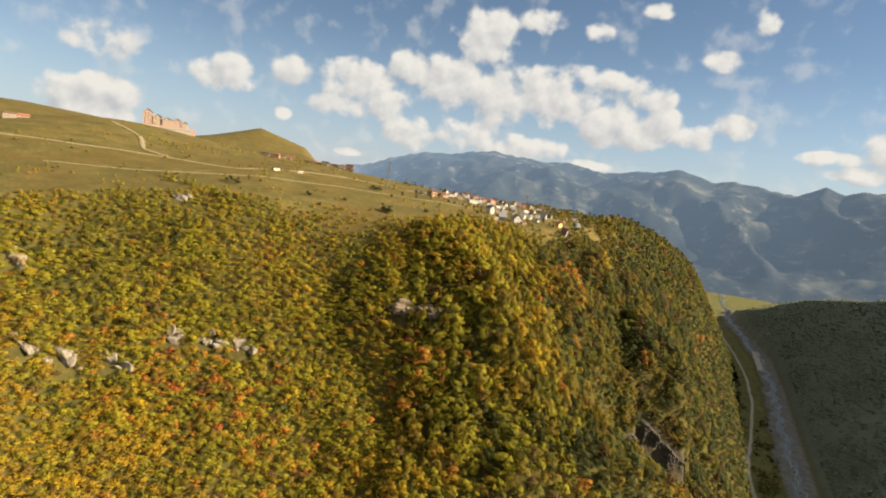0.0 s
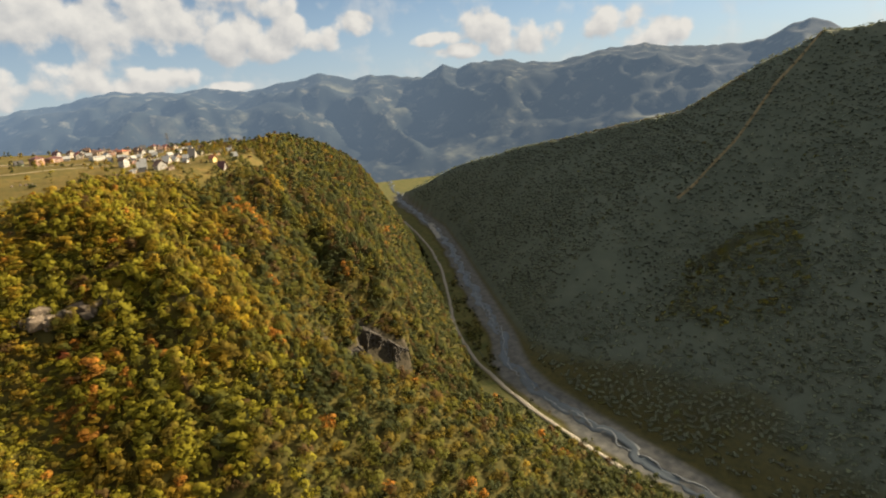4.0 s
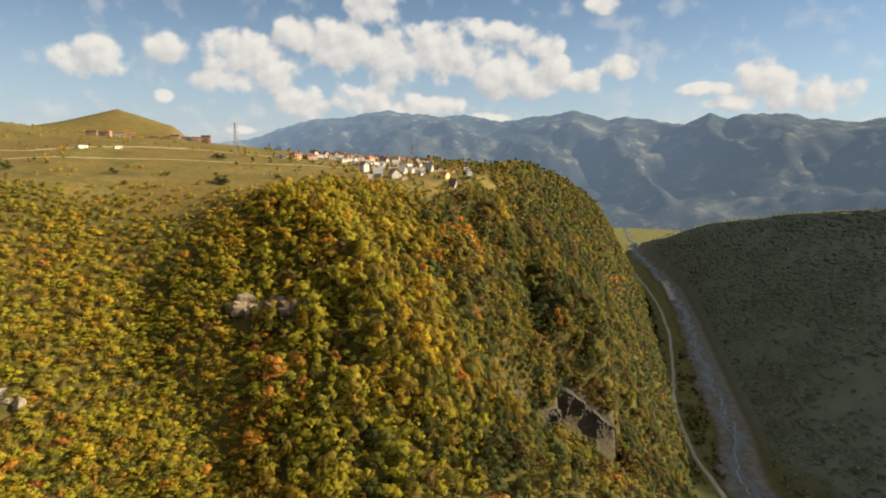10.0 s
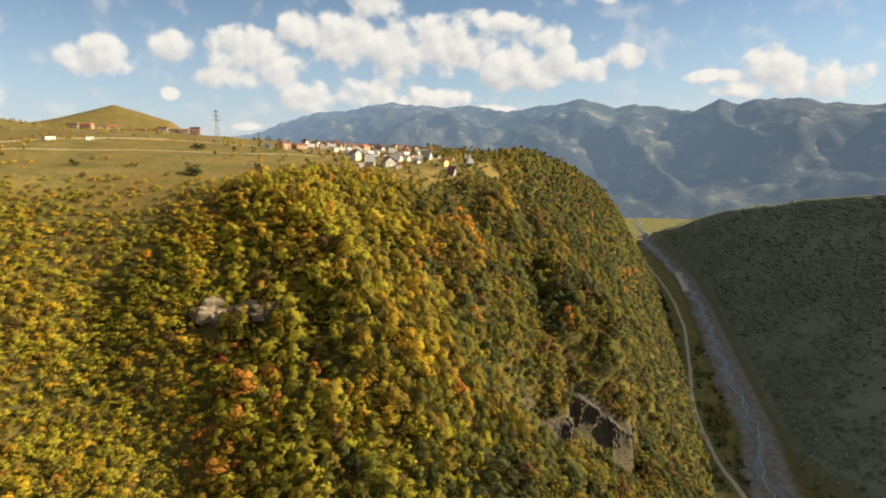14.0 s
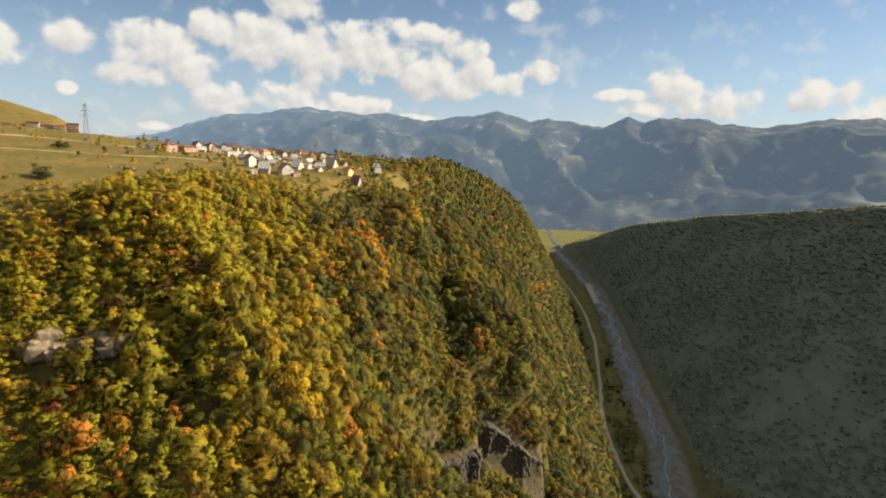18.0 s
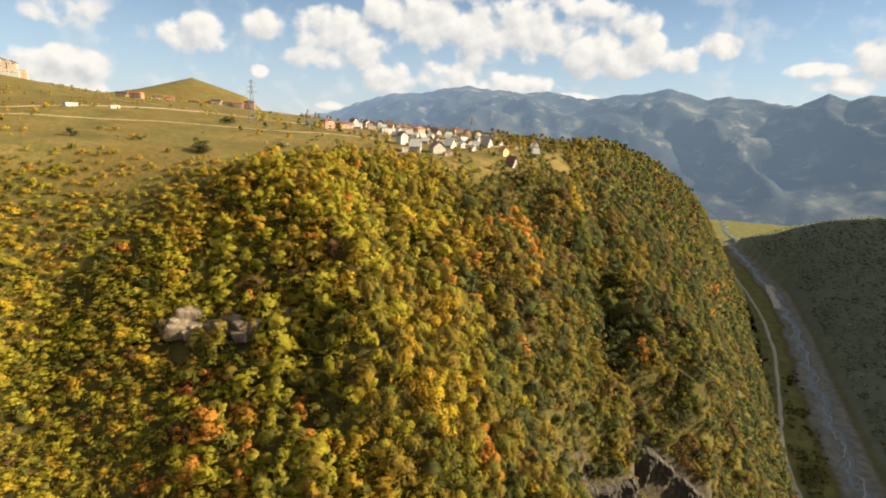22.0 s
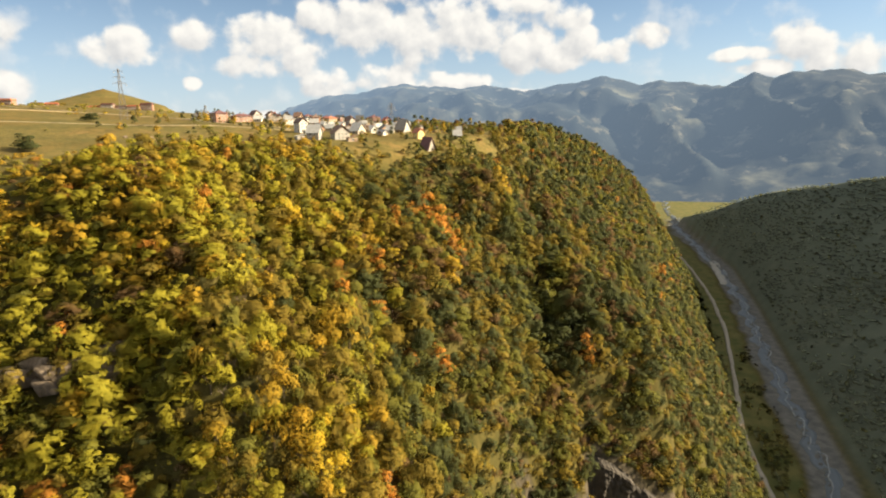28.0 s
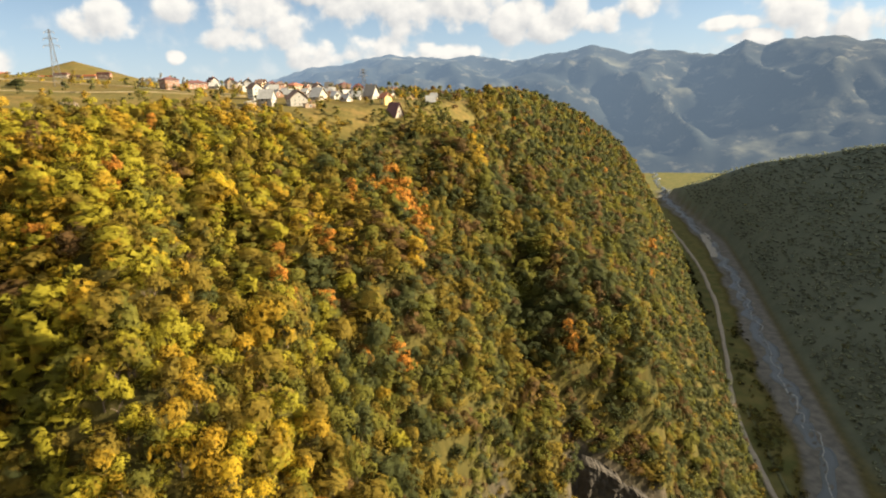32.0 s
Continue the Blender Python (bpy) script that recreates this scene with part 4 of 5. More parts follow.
# the close-built rows behind
TELL = {"white": "whitewashed", "cream": "cream", "grey": "rough grey", "tan": "tan", "brick": "red-brick", "timber": "brown timber"}
ROW = [(42, 1002, 20, 9, 8, 2, "grey", "dark"), (56, 985, 80, 8, 7, 2, "tan", "brown"), (68, 960, 35, 9, 7, 1, "white", "grey"), (84, 1015, 15, 10, 8, 2, "white", "maroon"),
       (98, 1012, 70, 8, 7, 2, "brick", "dark"), (110, 1008, 40, 9, 8, 2, "tan", "brown"), (128, 1020, 25, 8, 7, 1, "white", "grey"), (140, 1005, 95, 9, 8, 2, "grey", "brown"),
       (70, 1040, 30, 10, 9, 2, "cream", "dark"), (50, 1045, 75, 9, 8, 2, "timber", "brown"), (30, 1030, 20, 9, 7, 1, "white", "grey"), (12, 985, 50, 9, 8, 2, "grey", "maroon"),
       (166, 1050, 30, 9, 8, 2, "tan", "dark"), (205, 1052, 70, 8, 7, 1, "white", "grey"), (66, 905, 60, 8, 7, 1, "grey", "grey"), (112, 905, 20, 9, 7, 1, "tan", "brown"),
       (124, 945, 80, 8, 7, 1, "white", "grey"), (146, 905, 30, 9, 7, 1, "timber", "dark"), (100, 880, 25, 10, 7, 1, "grey", "brown"), (128, 880, 75, 8, 6, 1, "white", "brown"),
       (88, 860, 35, 8, 7, 1, "brick", "grey"), (182, 940, 50, 8, 7, 1, "grey", "dark"), (240, 1010, 30, 9, 8, 1, "cream", "brown"), (225, 955, 80, 9, 7, 1, "white", "grey")]
for hx, hy, turn, w, d, n, wall, roof in ROW:
    house(hx, hy, turn, w, d, n, wall, roof, "gable" if w < 10 else "hip", "%s %s with a %s roof among close-built neighbours" % (TELL[wall], "house" if n > 1 else "cottage", roof))
house(262, 1262, 34, 10, 9, 2, "white", "pale", "gable", "white house alone on the far ridge")
house(280, 1290, 102, 12, 9, 2, "cream", "red", "gable", "cream house with a red roof on the far ridge")
house(-229, 828, 59, 12, 6, 1, "white", "pale", "flat", "white site cabin beside the dirt road", chimney=False)
house(-200, 850, 44, 9, 4, 1, "white", "pale", "flat", "white container hut on the pasture", chimney=False)


def hotel(x, y, turn):
    """The big stepped hotel on the pasture: wings, gabled tower, terraces."""
    z = float(height(x, y)) - 1
    h = empty_at("hotel", x, y, z, turn, "large terracotta hotel with stepped gables and terraces", "hotel")

    def wing(cx, cy, w, d, s, mat, roof, rise):
        bm = bmesh.new()
        prism(bm, [(-w / 2, -6), (w / 2, -6), (w / 2, s * 3.2), (0, s * 3.2 + rise), (-w / 2, s * 3.2)], -d / 2, d / 2)
        bmesh.ops.translate(bm, verts=bm.verts[:], vec=(cx, cy, 0))
        ob = part("wing", bm, PAINT[mat], h)
        bm = bmesh.new()
        k = rise / (w / 2)
        for sg in (-1, 1):
            prism(bm, [(sg * (w / 2 + 0.8), s * 3.2 - 0.8 * k + 0.05), (0, s * 3.2 + rise + 0.05), (0, s * 3.2 + rise + 0.5), (sg * (w / 2 + 0.8), s * 3.2 - 0.8 * k + 0.45)], -d / 2 - 0.8, d / 2 + 0.8)
        bmesh.ops.translate(bm, verts=bm.verts[:], vec=(cx, cy, 0))
        part("roof", bm, ROOFS[roof], h, "%s gable roof" % roof)
        n = max(1, int((w - 2) // 4.5))
        for q in range(s):
            for i in range(n):
                window(h, cx + (i - (n - 1) / 2) * 4.5, cy - d / 2 - 0.02, q * 3.2 + 0.9, 0, 1.5)

    wing(-30, 4, 17, 18, 9, "pink", "maroon", 6)
    wing(-13, 2, 16, 16, 7, "tan", "maroon", 4)
    wing(4, 0, 17, 16, 6, "tan", "brown", 3)
    wing(21, 0, 16, 16, 6, "pink", "brown", 3)
    wing(35, -2, 11, 14, 5, "tan", "brown", 3)
    for cy, w, s in ((-14, 92, 2), (-23, 76, 1.2)):
        bm = bmesh.new()
        box(bm, 8, cy, -8, w, 12, 8 + s * 3.2, 0.1)
        part("terrace", bm, PAINT["grey"] if s < 2 else PAINT["pink"], h)
        for i in range(int(w // 5)):
            window(h, 8 + (i - (w // 5 - 1) / 2) * 5, cy - 6.02, 0.9, 0, 1.5)


hotel(-545, 1170, 24)


def terrace_block(x, y, turn, n, label):
    """A long stepped block of holiday flats with flat roofs."""
    z = float(height(x, y)) - 0.5
    h = empty_at("apartment_block", x, y, z, turn, label, "apartment block")
    for i in range(n):
        u = (i - (n - 1) / 2) * 17
        s = 2 + (i * 7 % 3 > 1)
        bm = bmesh.new()
        box(bm, u, (i % 2) * 3, -5, 16.6, 14, 5 + s * 3.0, 0.06)
        part("wall", bm, PAINT[("tan", "brick", "cream", "pink")[i % 4]], h)
        bm = bmesh.new()
        prism(bm, [(u - 9, s * 3.0 + 0.02), (u + 9, s * 3.0 + 0.02), (u + 7, s * 3.0 + 2.2), (u - 7, s * 3.0 + 2.2)], -8 + (i % 2) * 3, 8 + (i % 2) * 3)
        part("roof", bm, ROOFS[("brown", "orange", "maroon")[i % 3]], h)
        for q in range(s):
            for c in range(4):
                window(h, u + (c - 1.5) * 3.7, -7.02 + (i % 2) * 3, q * 3 + 0.8, 0, 1.2)
            bm = bmesh.new()
            box(bm, u, -7.7 + (i % 2) * 3, q * 3 - 0.1, 14, 1.3, 0.22)
            part("balcony", bm, CONCRETE, h)


terrace_block(-236, 1262, 10, 6, "long stepped block of tan and brick holiday flats")
terrace_block(-330, 1150, 6, 2, "short block of brown holiday flats under construction")
terrace_block(-640, 900, 40, 2, "pale apartment block on the upper pasture")
terrace_block(-330, 1260, 20, 2, "distant row of pale holiday flats on the hillside")


def pylon(x, y, tall, turn):
    """A lattice power pylon."""
    z = float(height(x, y)) - 0.5
    p = empty_at("power_pylon", x, y, z, turn, "grey steel lattice power pylon on the pasture", "pylon")

    def bar(bm, a, b, r):
        a, b = Vector(a), Vector(b)
        m = look(a, b)
        bmesh.ops.create_cone(bm, cap_ends=True, segments=4, radius1=r, radius2=r, depth=(b - a).length, matrix=Matrix.Translation((a + b) / 2) @ m.to_3x3().to_4x4())

    def half(u):
        return 2.7 * (1 - u) ** 1.2 + 0.4

    for sx, sy in ((-1, -1), (1, -1), (1, 1), (-1, 1)):
        bm = bmesh.new()
        for i in range(8):
            u, v = i / 8, (i + 1) / 8
            bar(bm, (sx * half(u), sy * half(u), u * tall), (sx * half(v), sy * half(v), v * tall), 0.12)
        part("leg", bm, STEEL, p)
    corners = [(-1, -1), (1, -1), (1, 1), (-1, 1)]
    for i in range(8):
        u, v = i / 8, (i + 1) / 8
        for (ax, ay), (bx, by) in zip(corners, corners[1:] + corners[:1]):
            for a, b in (((ax * half(u), ay * half(u), u * tall), (bx * half(v), by * half(v), v * tall)), ((bx * half(u), by * half(u), u * tall), (ax * half(v), ay * half(v), v * tall)),
                         ((ax * half(v), ay * half(v), v * tall), (bx * half(v), by * half(v), v * tall))):
                bm = bmesh.new()
                bar(bm, a, b, 0.06)
                part("brace", bm, STEEL, p)
    for u, reach in ((0.72, 5.2), (0.84, 4.4), (0.95, 3.4)):
        bm = bmesh.new()
        for s in (-1, 1):
            bar(bm, (0, 0, u * tall), (s * reach, 0, u * tall), 0.16)
            bar(bm, (0, 0, u * tall + 1.6), (s * reach, 0, u * tall), 0.1)
        arm = part("crossarm", bm, STEEL, p)
        for s in (-1, 1):
            bm = bmesh.new()
            bar(bm, (s * reach, 0, u * tall - 1.8), (s * reach, 0, u * tall - 0.05), 0.12)
            part("insulator", bm, PAINT["stone_wall"], arm)


pylon(-75, 868, 42, 35)
pylon(159, 1055, 26, 20)


# ---- tracks, river road, river ----
def ribbon(name, line, width, lift, mat, label, category, wobble=0.0, seed=1, stepm=6.0):
    """A strip laid over the ground along a line."""
    line = np.array(line, float)
    run = lengths(line)
    s = np.arange(0, run[-1], stepm)
    cx, cy = np.interp(s, run, line[:, 0]), np.interp(s, run, line[:, 1])
    for _ in range(6):
        cx[1:-1] = (cx[:-2] + 2 * cx[1:-1] + cx[2:]) / 4
        cy[1:-1] = (cy[:-2] + 2 * cy[1:-1] + cy[2:]) / 4
    cx = cx + wobble * rough(s, 0 * s, 30, seed) + wobble * 0.5 * rough(s, 0 * s, 11, seed + 1)
    tx, ty = np.gradient(cx), np.gradient(cy)
    n = np.hypot(tx, ty)
    nx_, ny_ = -ty / n, tx / n
    wd = width * (1 + 0.25 * rough(s, 0 * s, 24, seed + 2))
    rows = []
    for u in (-0.56, -0.5, -0.17, 0.17, 0.5, 0.56):
        px, py = cx + nx_ * wd * u, cy + ny_ * wd * u
        rows.append(np.stack([px, py, height(px, py) + (lift if abs(u) < 0.55 else -0.8)], -1))
    v = np.stack(rows, 1)
    me = mesh_of(name, v.reshape(-1, 3), sheet(6, len(s)), [mat], None, True)
    return tagged(new(name, me), label, category, kind="structure")


DIRT = plain("dirt_road", (0.19, 0.145, 0.075), 0.95, 0.25, 0.15)
ASPHALT = plain("pale_river_road", (0.25, 0.22, 0.17), 0.9, 0.15, 0.2)
TRACK = plain("rutted_track", (0.17, 0.135, 0.07), 0.95, 0.35, 0.2)
HEDGE = plain("ditch_scrub", (0.07, 0.075, 0.03), 0.95, 0.4, 0.3)
SHINGLE = plain("bleached_shingle", (0.26, 0.25, 0.22), 0.95, 0.25, 0.3)
WATER, _t, _b = graph("river_water")
_b.inputs["Base Color"].default_value = (0.06, 0.075, 0.085, 1)
_b.inputs["Roughness"].default_value = 0.45
relief(_t, _b, noise_out(_t, 0.6, 5), 0.4, 0.3)
FOAM = plain("white_water", (0.19, 0.205, 0.21), 0.7, 0.4, 0.25)

ribbon("dirt_road", [(-760, 700), (-562, 763), (-478, 777), (-368, 809), (-269, 800), (-200, 870), (-141, 930), (-60, 925), (-10, 900), (40, 890), (64, 860)], 5, 0.5, DIRT, "pale dirt road across the pasture", "road", 2, 3)
ribbon("dirt_road", [(-60, 925), (20, 960), (70, 960), (110, 900), (128, 868), (150, 880), (200, 930), (235, 1030), (280, 1250)], 4, 0.5, DIRT, "pale dirt road through the village", "road", 2, 5)
ribbon("dirt_road", [(-440, 660), (-340, 690), (-262, 730), (-190, 775), (-120, 800), (-50, 812), (10, 830), (64, 860)], 2.6, 0.45, TRACK, "rutted track along the meadow's edge", "track", 2, 7)
ribbon("dirt_road", [(-560, 1010), (-470, 930), (-420, 840), (-368, 809)], 6, 0.5, DIRT, "pale approach road of the hotel", "road", 2, 9)
ribbon("dirt_road", [(-300, 1020), (-220, 960), (-141, 930)], 4, 0.45, TRACK, "rutted track between the fields", "track", 2, 11)
ribbon("river_road", [(500, 150), *[tuple(p) for p in RIVER_ROAD]], 6.5, 1.7, ASPHALT, "pale gravel road along the foot of the gorge", "road", 1, 13)
ribbon("farm_track", [(552, 800), (572, 860), (597, 920), (622, 985)], 3.5, 1.0, HEDGE, "dark ditch and hedge line across the riverside meadow", "ditch", 1, 15)
centre = [tuple(p[:2]) for p in RIVER[1:]]
ribbon("river", centre, 15, 0.55, WATER, "shallow grey mountain river in its gravel bed", "river", 9, 17, 8)
ribbon("river_rapids", centre[:13], 1.6, 0.9, FOAM, "thin line of white water in the river", "river", 8, 21, 5)
ribbon("gravel_bar", [(955, 1590), (985, 1650), (1005, 1700), (1050, 1790)], 16, 0.8, SHINGLE, "bleached gravel bar at the river's bend", "gravel", 5, 27)
ribbon("dirt_road", [tuple(p) for p in SIDE_RIDGE], 5, 0.8, DIRT, "mountain track along the ridge opposite", "track", 2, 29)
# this pale strip also stands for the sunlight along the spur's crest
ribbon("dirt_road", [(1205, 1330), (1260, 1180), (1325, 1000), (1420, 880)], 5, 0.8, DIRT, "pale mountain track up the shaded spur, drawn for its sunlit crest", "track", 3, 31)


# ---- rock ----
def rock_mat(name, shades):
    m, t, b = graph(name)
    g = t.nodes.new("ShaderNodeNewGeometry")
    mp = t.nodes.new("ShaderNodeMapping")
    mp.inputs["Scale"].default_value = (1, 1, 0.22)
    t.links.new(g.outputs["Position"], mp.inputs["Vector"])
    n = t.nodes.new("ShaderNodeTexNoise")
    n.inputs["Scale"].default_value, n.inputs["Detail"].default_value, n.inputs["Roughness"].default_value = 0.5, 8, 0.65
    t.links.new(mp.outputs[0], n.inputs["Vector"])
    col = ramp_of(t, n.outputs["Fac"], list(zip((0.28, 0.5, 0.75), shades)))
    col = blend(t, ramp_of(t, noise_out(t, 0.12, 4), [(0.45, (0, 0, 0)), (0.7, (0.6, 0.6, 0.6))]), col, tuple(0.7 * c for c in shades[1]))
    t.links.new(col, b.inputs["Base Color"])
    b.inputs["Roughness"].default_value = 0.95
    relief(t, b, n.outputs["Fac"], 0.9, 0.8)
    return m


TAWNY = rock_mat("tawny_rock", ((0.045, 0.033, 0.022), (0.13, 0.098, 0.066), (0.27, 0.21, 0.145)))
# near-black brown: the shade on the crag is put into its colour
ROCK = rock_mat("shaded_rock", ((0.014, 0.012, 0.009), (0.036, 0.03, 0.023), (0.085, 0.068, 0.05)))
LIMESTONE = rock_mat("pale_limestone", ((0.07, 0.058, 0.044), (0.18, 0.15, 0.115), (0.33, 0.28, 0.22)))


def boulder_mesh(seed, mat):
    """An angular block, as frost splits it from the rock."""
    g = random.Random(seed * 13 + 5)
    bm = bmesh.new()
    for _ in range(26):
        p = Vector((g.uniform(-1, 1), g.uniform(-1, 1), g.uniform(-0.9, 1.1)))
        bm.verts.new(p * (0.75 + 0.35 * g.random()))
    r = bmesh.ops.convex_hull(bm, input=bm.verts[:])
    bmesh.ops.delete(bm, geom=[v for v in bm.verts if not v.link_faces], context="VERTS")
    bmesh.ops.bevel(bm, geom=bm.edges[:], offset=0.05, segments=1, affect="EDGES")
    me = bpy.data.meshes.new("boulder")
    bm.to_mesh(me)
    bm.free()
    me.materials.append(mat)
    return me


TAWNY_BOULDERS = [boulder_mesh(i, TAWNY) for i in range(5)]
PALE_BOULDERS = [boulder_mesh(i + 5, LIMESTONE) for i in range(5)]


def outcrop(x, y, n, spread, size, label, seed):
    """Broken rock breaking through the wood: a thing of several blocks."""
    g = random.Random(seed)
    z = float(height(x, y))
    o = empty_at("rock_outcrop", x, y, z, 0, label, "rock")
    for i in range(n):
        u, v = g.gauss(0, spread), g.gauss(0, spread * 0.5)
        b = new("block", (PALE_BOULDERS if "pale" in label else TAWNY_BOULDERS)[g.randrange(5)])
        b.parent = o
        s = size * g.uniform(0.5, 1.35)
        b.matrix_basis = pose(u, v, float(height(x + u, y + v)) - z + s * (0.6 if "taw" in label or "brown" in label else 0.12 if s > 1.6 else 0.45), g.uniform(-14, 14), g.uniform(-14, 14), g.uniform(-35, 35)) @ Matrix.Diagonal((s * 1.5, s * 0.9, s * 1.05, 1))


outcrop(28, 552, 12, 5, 4.4, "grey-brown rock outcrop breaking through the wood", 1)
outcrop(8, 550, 9, 5, 3.8, "tawny rock outcrop among golden trees", 2)
outcrop(-20, 549, 13, 7, 4.4, "tawny rock slab on the wooded slope", 3)
outcrop(-312, 439, 8, 5, 3.4, "pale rock standing in the wood", 4)
outcrop(-248, 575, 8, 5, 3.0, "pale rock at the wood's upper edge", 5)
for i, (px, py) in enumerate(LEDGES[5:]):
    outcrop(px, py, 8, 6, 3.6, "pale limestone ledge across the wooded slope", 10 + i)
outcrop(80, 640, 4, 2.5, 2.2, "small rocks in a clearing of the slope", 20)
outcrop(-290, 640, 6, 6, 1.3, "bare rocks at the pasture's edge", 21)
outcrop(-20, 745, 6, 6, 1.2, "scattered stones on the meadow", 22)
outcrop(66, 770, 6, 4, 1.1, "scattered stones below the village", 23)
outcrop(205, 560, 7, 5, 3.0, "fallen blocks at the foot of the crag", 24)


def crag(x0, x1, seed, label, bare):
    """A fractured rock wall between two lengths along the brow, stepped into blocks, with fallen blocks at its foot."""
    mid = (x0 + x1) / 2
    ox, oy = float(np.interp(mid, RUN_BROW, BROW[:, 0])), float(np.interp(mid, RUN_BROW, BROW[:, 1]))
    s = np.arange(x0 - 2, x1 + 3, 1.2)
    v = np.linspace(0, 1, 30)
    S, V = np.meshgrid(s, v)
    cx, cy = np.interp(S, RUN_BROW, BROW[:, 0]), np.interp(S, RUN_BROW, BROW[:, 1])
    tx, ty = np.interp(S + 6, RUN_BROW, BROW[:, 0]) - np.interp(S - 6, RUN_BROW, BROW[:, 0]), np.interp(S + 6, RUN_BROW, BROW[:, 1]) - np.interp(S - 6, RUN_BROW, BROW[:, 1])
    n = np.hypot(tx, ty)
    ux, uy = ty / n, -tx / n
    lean = lean_out(S)
    head, toe = height(cx + ux * (lean - 2), cy + uy * (lean - 2)), height(cx + ux * (8 + lean), cy + uy * (8 + lean)) - 3
    zz = toe + (head + 1.0 - toe) * bare * V
    block = np.floor(rough(S, zz * 0.3, 9, 70 + seed) * 3) / 3 * 3.4 + np.floor(rough(S, zz * 0.18, 3.4, 75 + seed) * 3) / 3 * 1.6 + 0.9 * rough(S, zz, 2.4, 78) + 2.2 * rough(S, zz * 0.1, 16, 79) - 3.5 * step(0.45, 0.1, V) * (0.5 + rough(S, 0 * S, 12, 80))
    ends = step(x0 - 2, x0 + 4, S) * step(x1 + 3, x1 - 2, S)
    out = 4 + lean + 1.5 * V + block - 4 * (1 - ends) - 5 * step(0.9, 1.0, V)
    thing = empty_at("crag", ox, oy, float(toe.min()), 0, label, "cliff")
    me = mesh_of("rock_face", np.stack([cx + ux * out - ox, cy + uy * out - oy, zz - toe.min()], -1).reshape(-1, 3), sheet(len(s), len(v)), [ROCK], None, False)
    face = new("rock_face", me)
    face.parent = thing
    g = random.Random(seed)
    for i in range(7):
        c = g.randrange(3, len(s) - 3)
        u = 10 + lean[0, c] + g.uniform(0, 5)
        px, py = cx[0, c] + ux[0, c] * u, cy[0, c] + uy[0, c] * u
        b = new("fallen_block", DARK_BOULDERS[g.randrange(5)])
        b.parent = thing
        k = g.uniform(1.2, 2.8)
        b.matrix_basis = pose(px - ox, py - oy, float(height(px, py)) - float(toe.min()) + k * 0.3, g.uniform(-20, 20), g.uniform(-20, 20), g.uniform(0, 360)) @ Matrix.Diagonal((k, k * 0.8, k, 1))
    return thing


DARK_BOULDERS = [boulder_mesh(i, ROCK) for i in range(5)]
for (a, b), seed, label in zip(FACES, (1, 2, 3), ("broken rock buttress under golden trees", "dark fractured rock face with a deep alcove", "tall dark rock face at the end of the spur")):
    crag(a, b, seed, label, (0.9, 0.9, 0.84)[seed - 1])

# ---- shrubs, the far bank, single trees ----
x, y, z, g = sow(380, 900, 300, 1300, 7.0, lambda x, y, g: (along(x, y, RIVER)[0] < -24) & (along(x, y, RIVER)[0] > -150) & (rough(x, y, 34, 61) + g.normal(scale=0.35, size=x.shape) > 0.35) & (np.abs(along(x, y, RIVER_ROAD)[0]) > 9), 11)
plant("riverside_scrub", "grey-green willow scrub beside the river", x, y, z - 0.3, g.integers(0, 3, len(x)), g.uniform(3, 6.5, len(x)), SHAPES_FAR, g, 0.8)
x, y, z, g = sow(560, 1650, 80, 2300, 8.2, lambda x, y, g: (along(x, y, RIVER)[0] > 45) & (rough(x, y, 60, 62) + 0.6 * rough(x, y, 170, 63) + g.normal(scale=0.5, size=x.shape) + 0.5 * (np.abs(along(x, y, MID)[0]) < 60) > -0.5), 12)
plant("shaded_wood", "dim green scrub and wood on the shaded bank", x, y, z - 0.5, np.where(g.random(len(x)) < 0.06, 1, 9), g.uniform(3.5, 7.5, len(x)), SHAPES_SCRUB, g, 0.6)
x, y, z, g = sow(800, 1180, 480, 760, 8.5, lambda x, y, g: (np.hypot((x - 985) / 125, (y - 615) / 84) < 1.15 + 0.3 * rough(x, y, 40, 66)) & (g.random(x.shape) < 0.85), 13)
plant("knoll_wood", "dense green wood on the knoll across the river", x, y, z - 0.5, np.array([1, 9, 9, 8])[g.integers(0, 4, len(x))], g.uniform(5, 9, len(x)), SHAPES_FAR, g, 0.8)
x, y, z, g = sow(-560, 330, 400, 1650, 10.0, lambda x, y, g: (open_ground(x, y) > 0) & (clear_of(x, y, VILLAGE) > 8) & (rough(x, y, 45, 64) + g.normal(scale=0.5, size=x.shape) > np.where((y > 790) & (x > -80), 1.0, 0.9)), 14)
plant("pasture_shrubs", "scattered shrubs and small trees on the dry pasture", x, y, z - 0.2, autumn(x, y, g), g.uniform(1.4, 4.2, len(x)), SHAPES_FAR, g, 0.8)

bushes = [(-53, 677, 12), (-60, 684, 9), (5, 667, 10), (-12, 722, 7), (-150, 690, 7), (-85, 830, 10), (-93, 842, 8), (-240, 690, 9), (-230, 680, 8), (-110, 700, 6), (30, 740, 8)]
for bx, by, bw in bushes:
    g = np.random.default_rng(int(bw * 31 + bx + 900))
    one = np.zeros(3)
    ob = plant("bush", "dense dark green bush on the dry pasture", bx + g.normal(0, bw * 0.18, 3), by + g.normal(0, bw * 0.18, 3), height(bx, by) - 0.4 + one, one.astype(int), bw * g.uniform(0.5, 0.75, 3), SHAPES_MID, g, 0.5)
    del ob["kind"]
    tagged(ob, "", "bush", "bushes of the pasture")
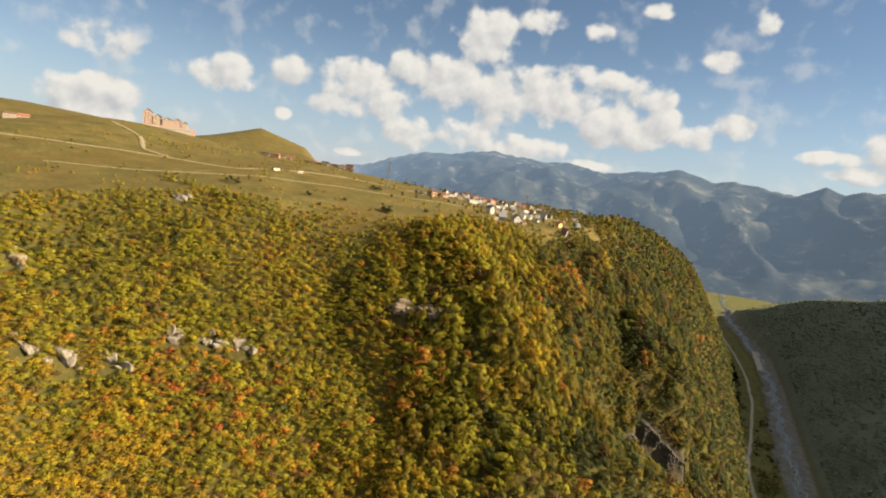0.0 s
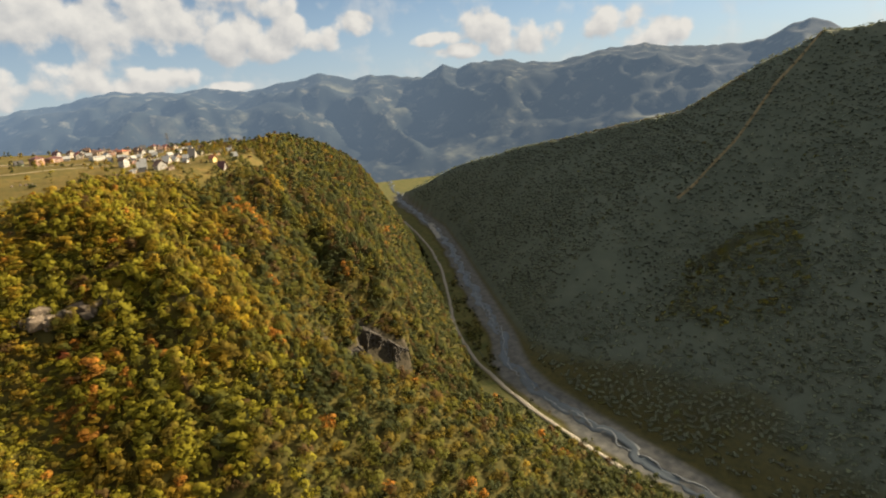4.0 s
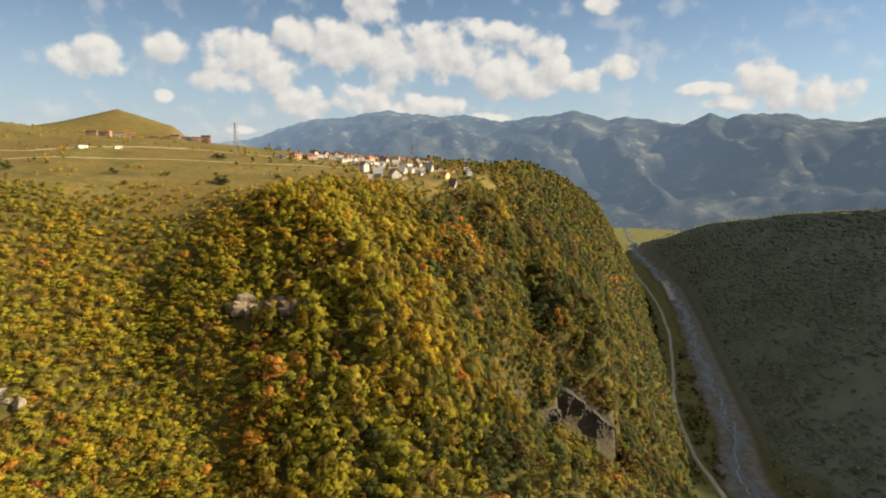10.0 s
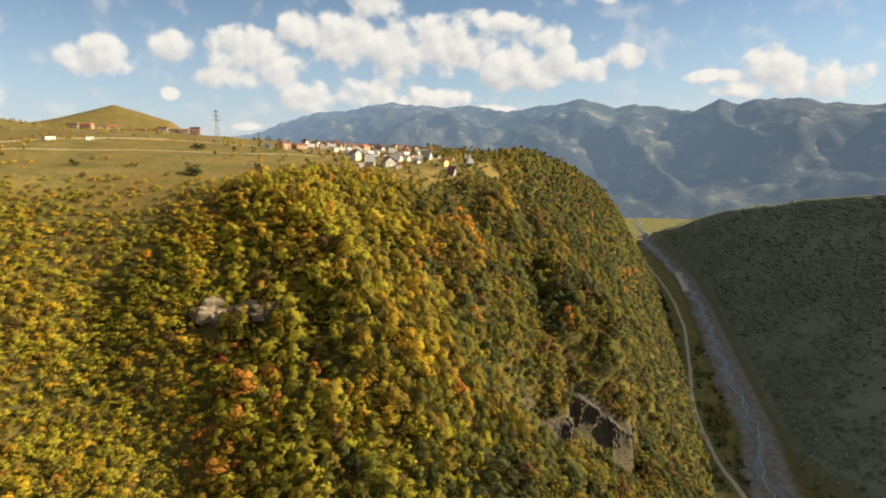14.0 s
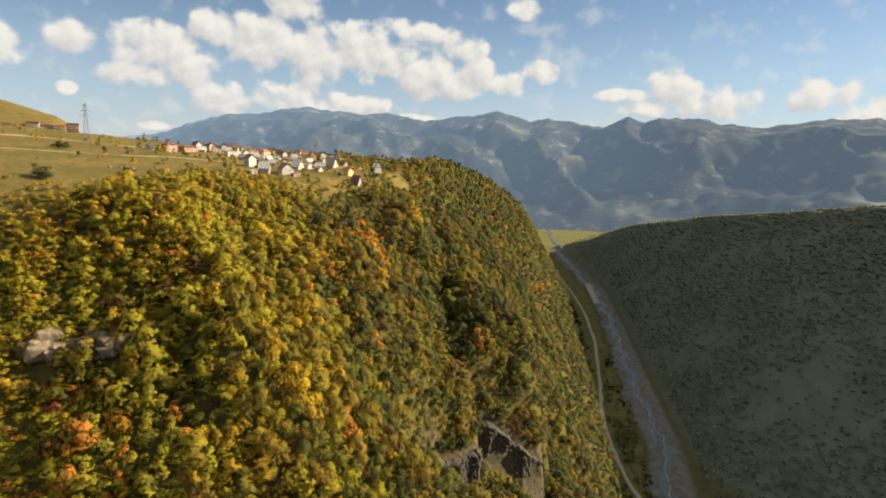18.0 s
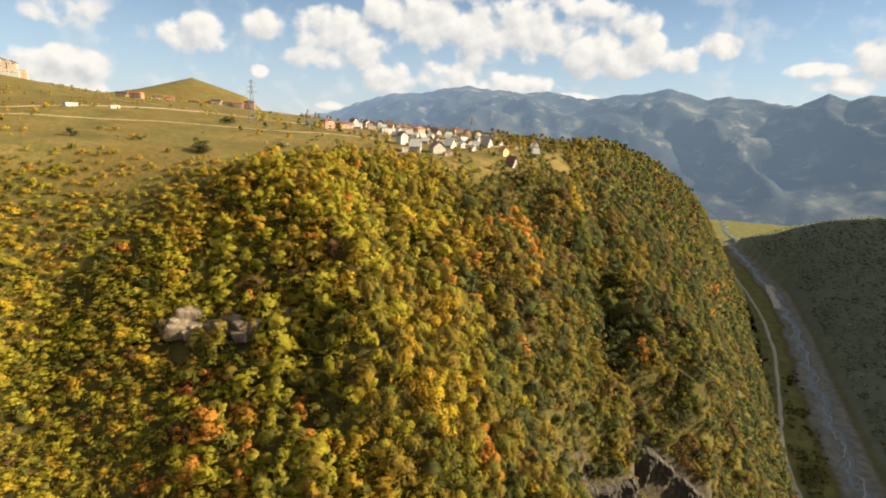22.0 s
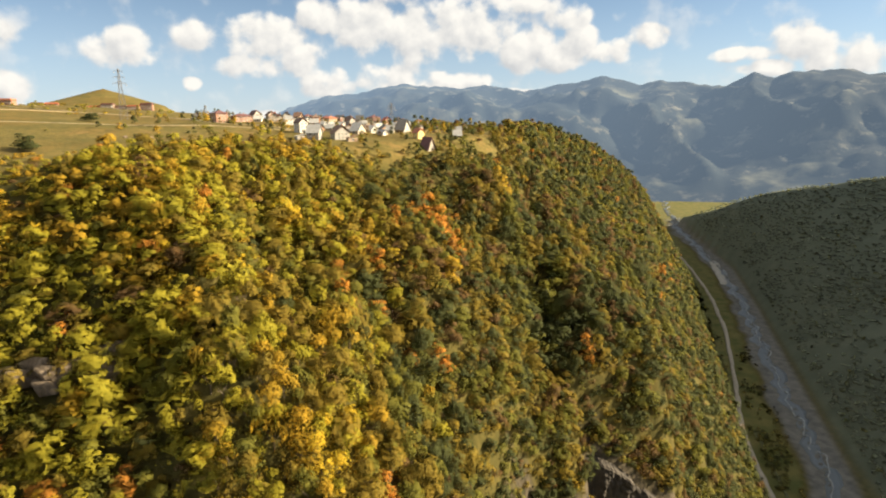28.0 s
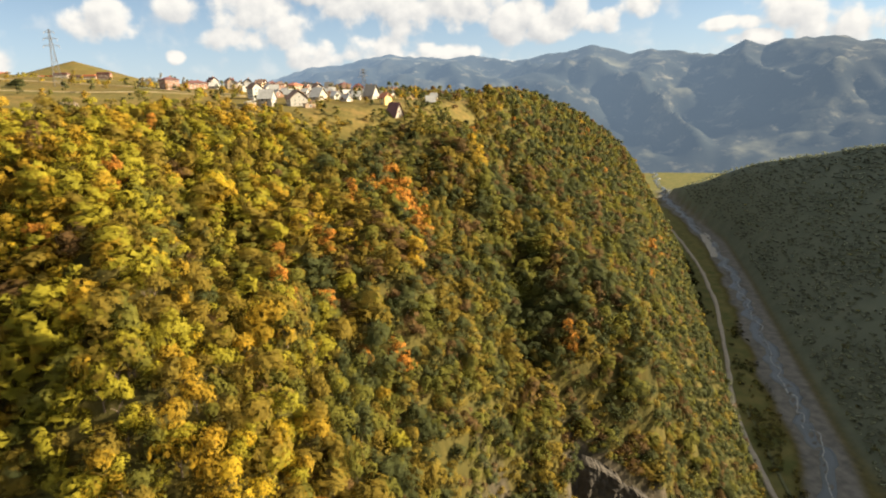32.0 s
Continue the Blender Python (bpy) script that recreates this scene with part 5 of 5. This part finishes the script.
x, y, z, g = sow(120, 520, 840, 1800, 11, lambda x, y, g: (open_ground(x, y) > -10) & (clear_of(x, y, VILLAGE) > 12) & (g.random(x.shape) < (0.55 + 0.3 * rough(x, y, 70, 68)) * step(150, 260, x)), 16)
plant("ridge_trees", "olive and gold trees along the ridge behind the village", x, y, z - 0.3, autumn(x, y, g), g.uniform(4, 7.5, len(x)), SHAPES_FAR, g, 0.95)
hollow = np.array([(-300, 655), (-270, 640), (-248, 622), (-225, 606), (-205, 590)], float)
x, y, z, g = sow(-330, -180, 560, 690, 5.5, lambda x, y, g: (np.abs(along(x, y, hollow)[0] + 4 * rough(x, y, 14, 69)) < 10) & (g.random(x.shape) < 0.75), 17)
plant("hollow_shrubs", "green shrubs in a hollow of the pasture", x, y, z - 0.3, np.where(g.random(len(x)) < 0.5, 1, 8), g.uniform(2.5, 5, len(x)), SHAPES_FAR, g, 0.8)
x, y, z, g = sow(-60, 260, 770, 1080, 9.5, lambda x, y, g: (clear_of(x, y, VILLAGE) > 9) & (g.random(x.shape) < 0.12 + 0.3 * rough(x, y, 50, 67)), 15)
plant("village_trees", "garden trees and hedges between the village houses", x, y, z - 0.3, g.integers(0, 4, len(x)), g.uniform(2.4, 4.4, len(x)), SHAPES_MID, g, 0.95)


# single trees of the nearest part of the wood
def near_trunk(seed):
    g = random.Random(seed)
    bm = bmesh.new()

    def limb(a, b, r0, r1):
        a, b = Vector(a), Vector(b)
        bmesh.ops.create_cone(bm, cap_ends=True, segments=6, radius1=r0, radius2=r1, depth=(b - a).length,
                              matrix=Matrix.Translation((a + b) / 2) @ (b - a).to_track_quat("Z", "Y").to_matrix().to_4x4())

    limb((0, 0, -0.2), (0.02, 0.01, 0.42), 0.035, 0.024)
    for _ in range(6):
        t, h = g.uniform(0, 6.28), g.uniform(0.25, 0.42)
        limb((0.01, 0, h), (0.3 * math.cos(t), 0.3 * math.sin(t), h + g.uniform(0.2, 0.45)), 0.016, 0.006)
    me = bpy.data.meshes.new("trunk")
    bm.to_mesh(me)
    bm.free()
    me.materials.append(BARK)
    return me


TRUNKS = [near_trunk(i) for i in range(3)]
CROWNS = {(i, q): mesh_of("crown", v, f, [LEAVES[q]]) for i, (v, f, nv) in enumerate(SHAPES_NEAR) for q in KINDS}
for (i, q), me in CROWNS.items():
    leaf_turn(me, SHAPES_NEAR[i][2])
SAY = {"dark": "dark green broadleaf tree on the steep slope", "green": "green broadleaf tree on the steep slope", "olive": "olive-green broadleaf tree turning yellow",
       "gold": "broadleaf tree in dull gold autumn leaf", "yellow": "broadleaf tree in bright yellow autumn leaf", "orange": "broadleaf tree in orange autumn leaf",
       "red": "broadleaf tree in red autumn leaf", "brown": "broadleaf tree with withered brown leaves", "lime": "yellow-green broadleaf tree on the steep slope"}
pick = random.Random(5)
for tx, ty, tz, tk, ts in zip(*NEAR_TREES):
    q = KINDS[int(tk)]
    i = pick.randrange(3)
    tree = new("tree")
    tree.matrix_world = pose(float(tx), float(ty), float(tz) - 0.3, 0, 0, pick.uniform(0, 360)) @ Matrix.Diagonal((float(ts), float(ts), float(ts) * pick.uniform(0.85, 1.15), 1))
    tagged(tree, SAY[q], "tree", "trees of the near slope")
    for name, me in (("trunk", TRUNKS[i]), ("crown", CROWNS[(i, q)])):
        ob = new(name, me)
        ob.parent = tree
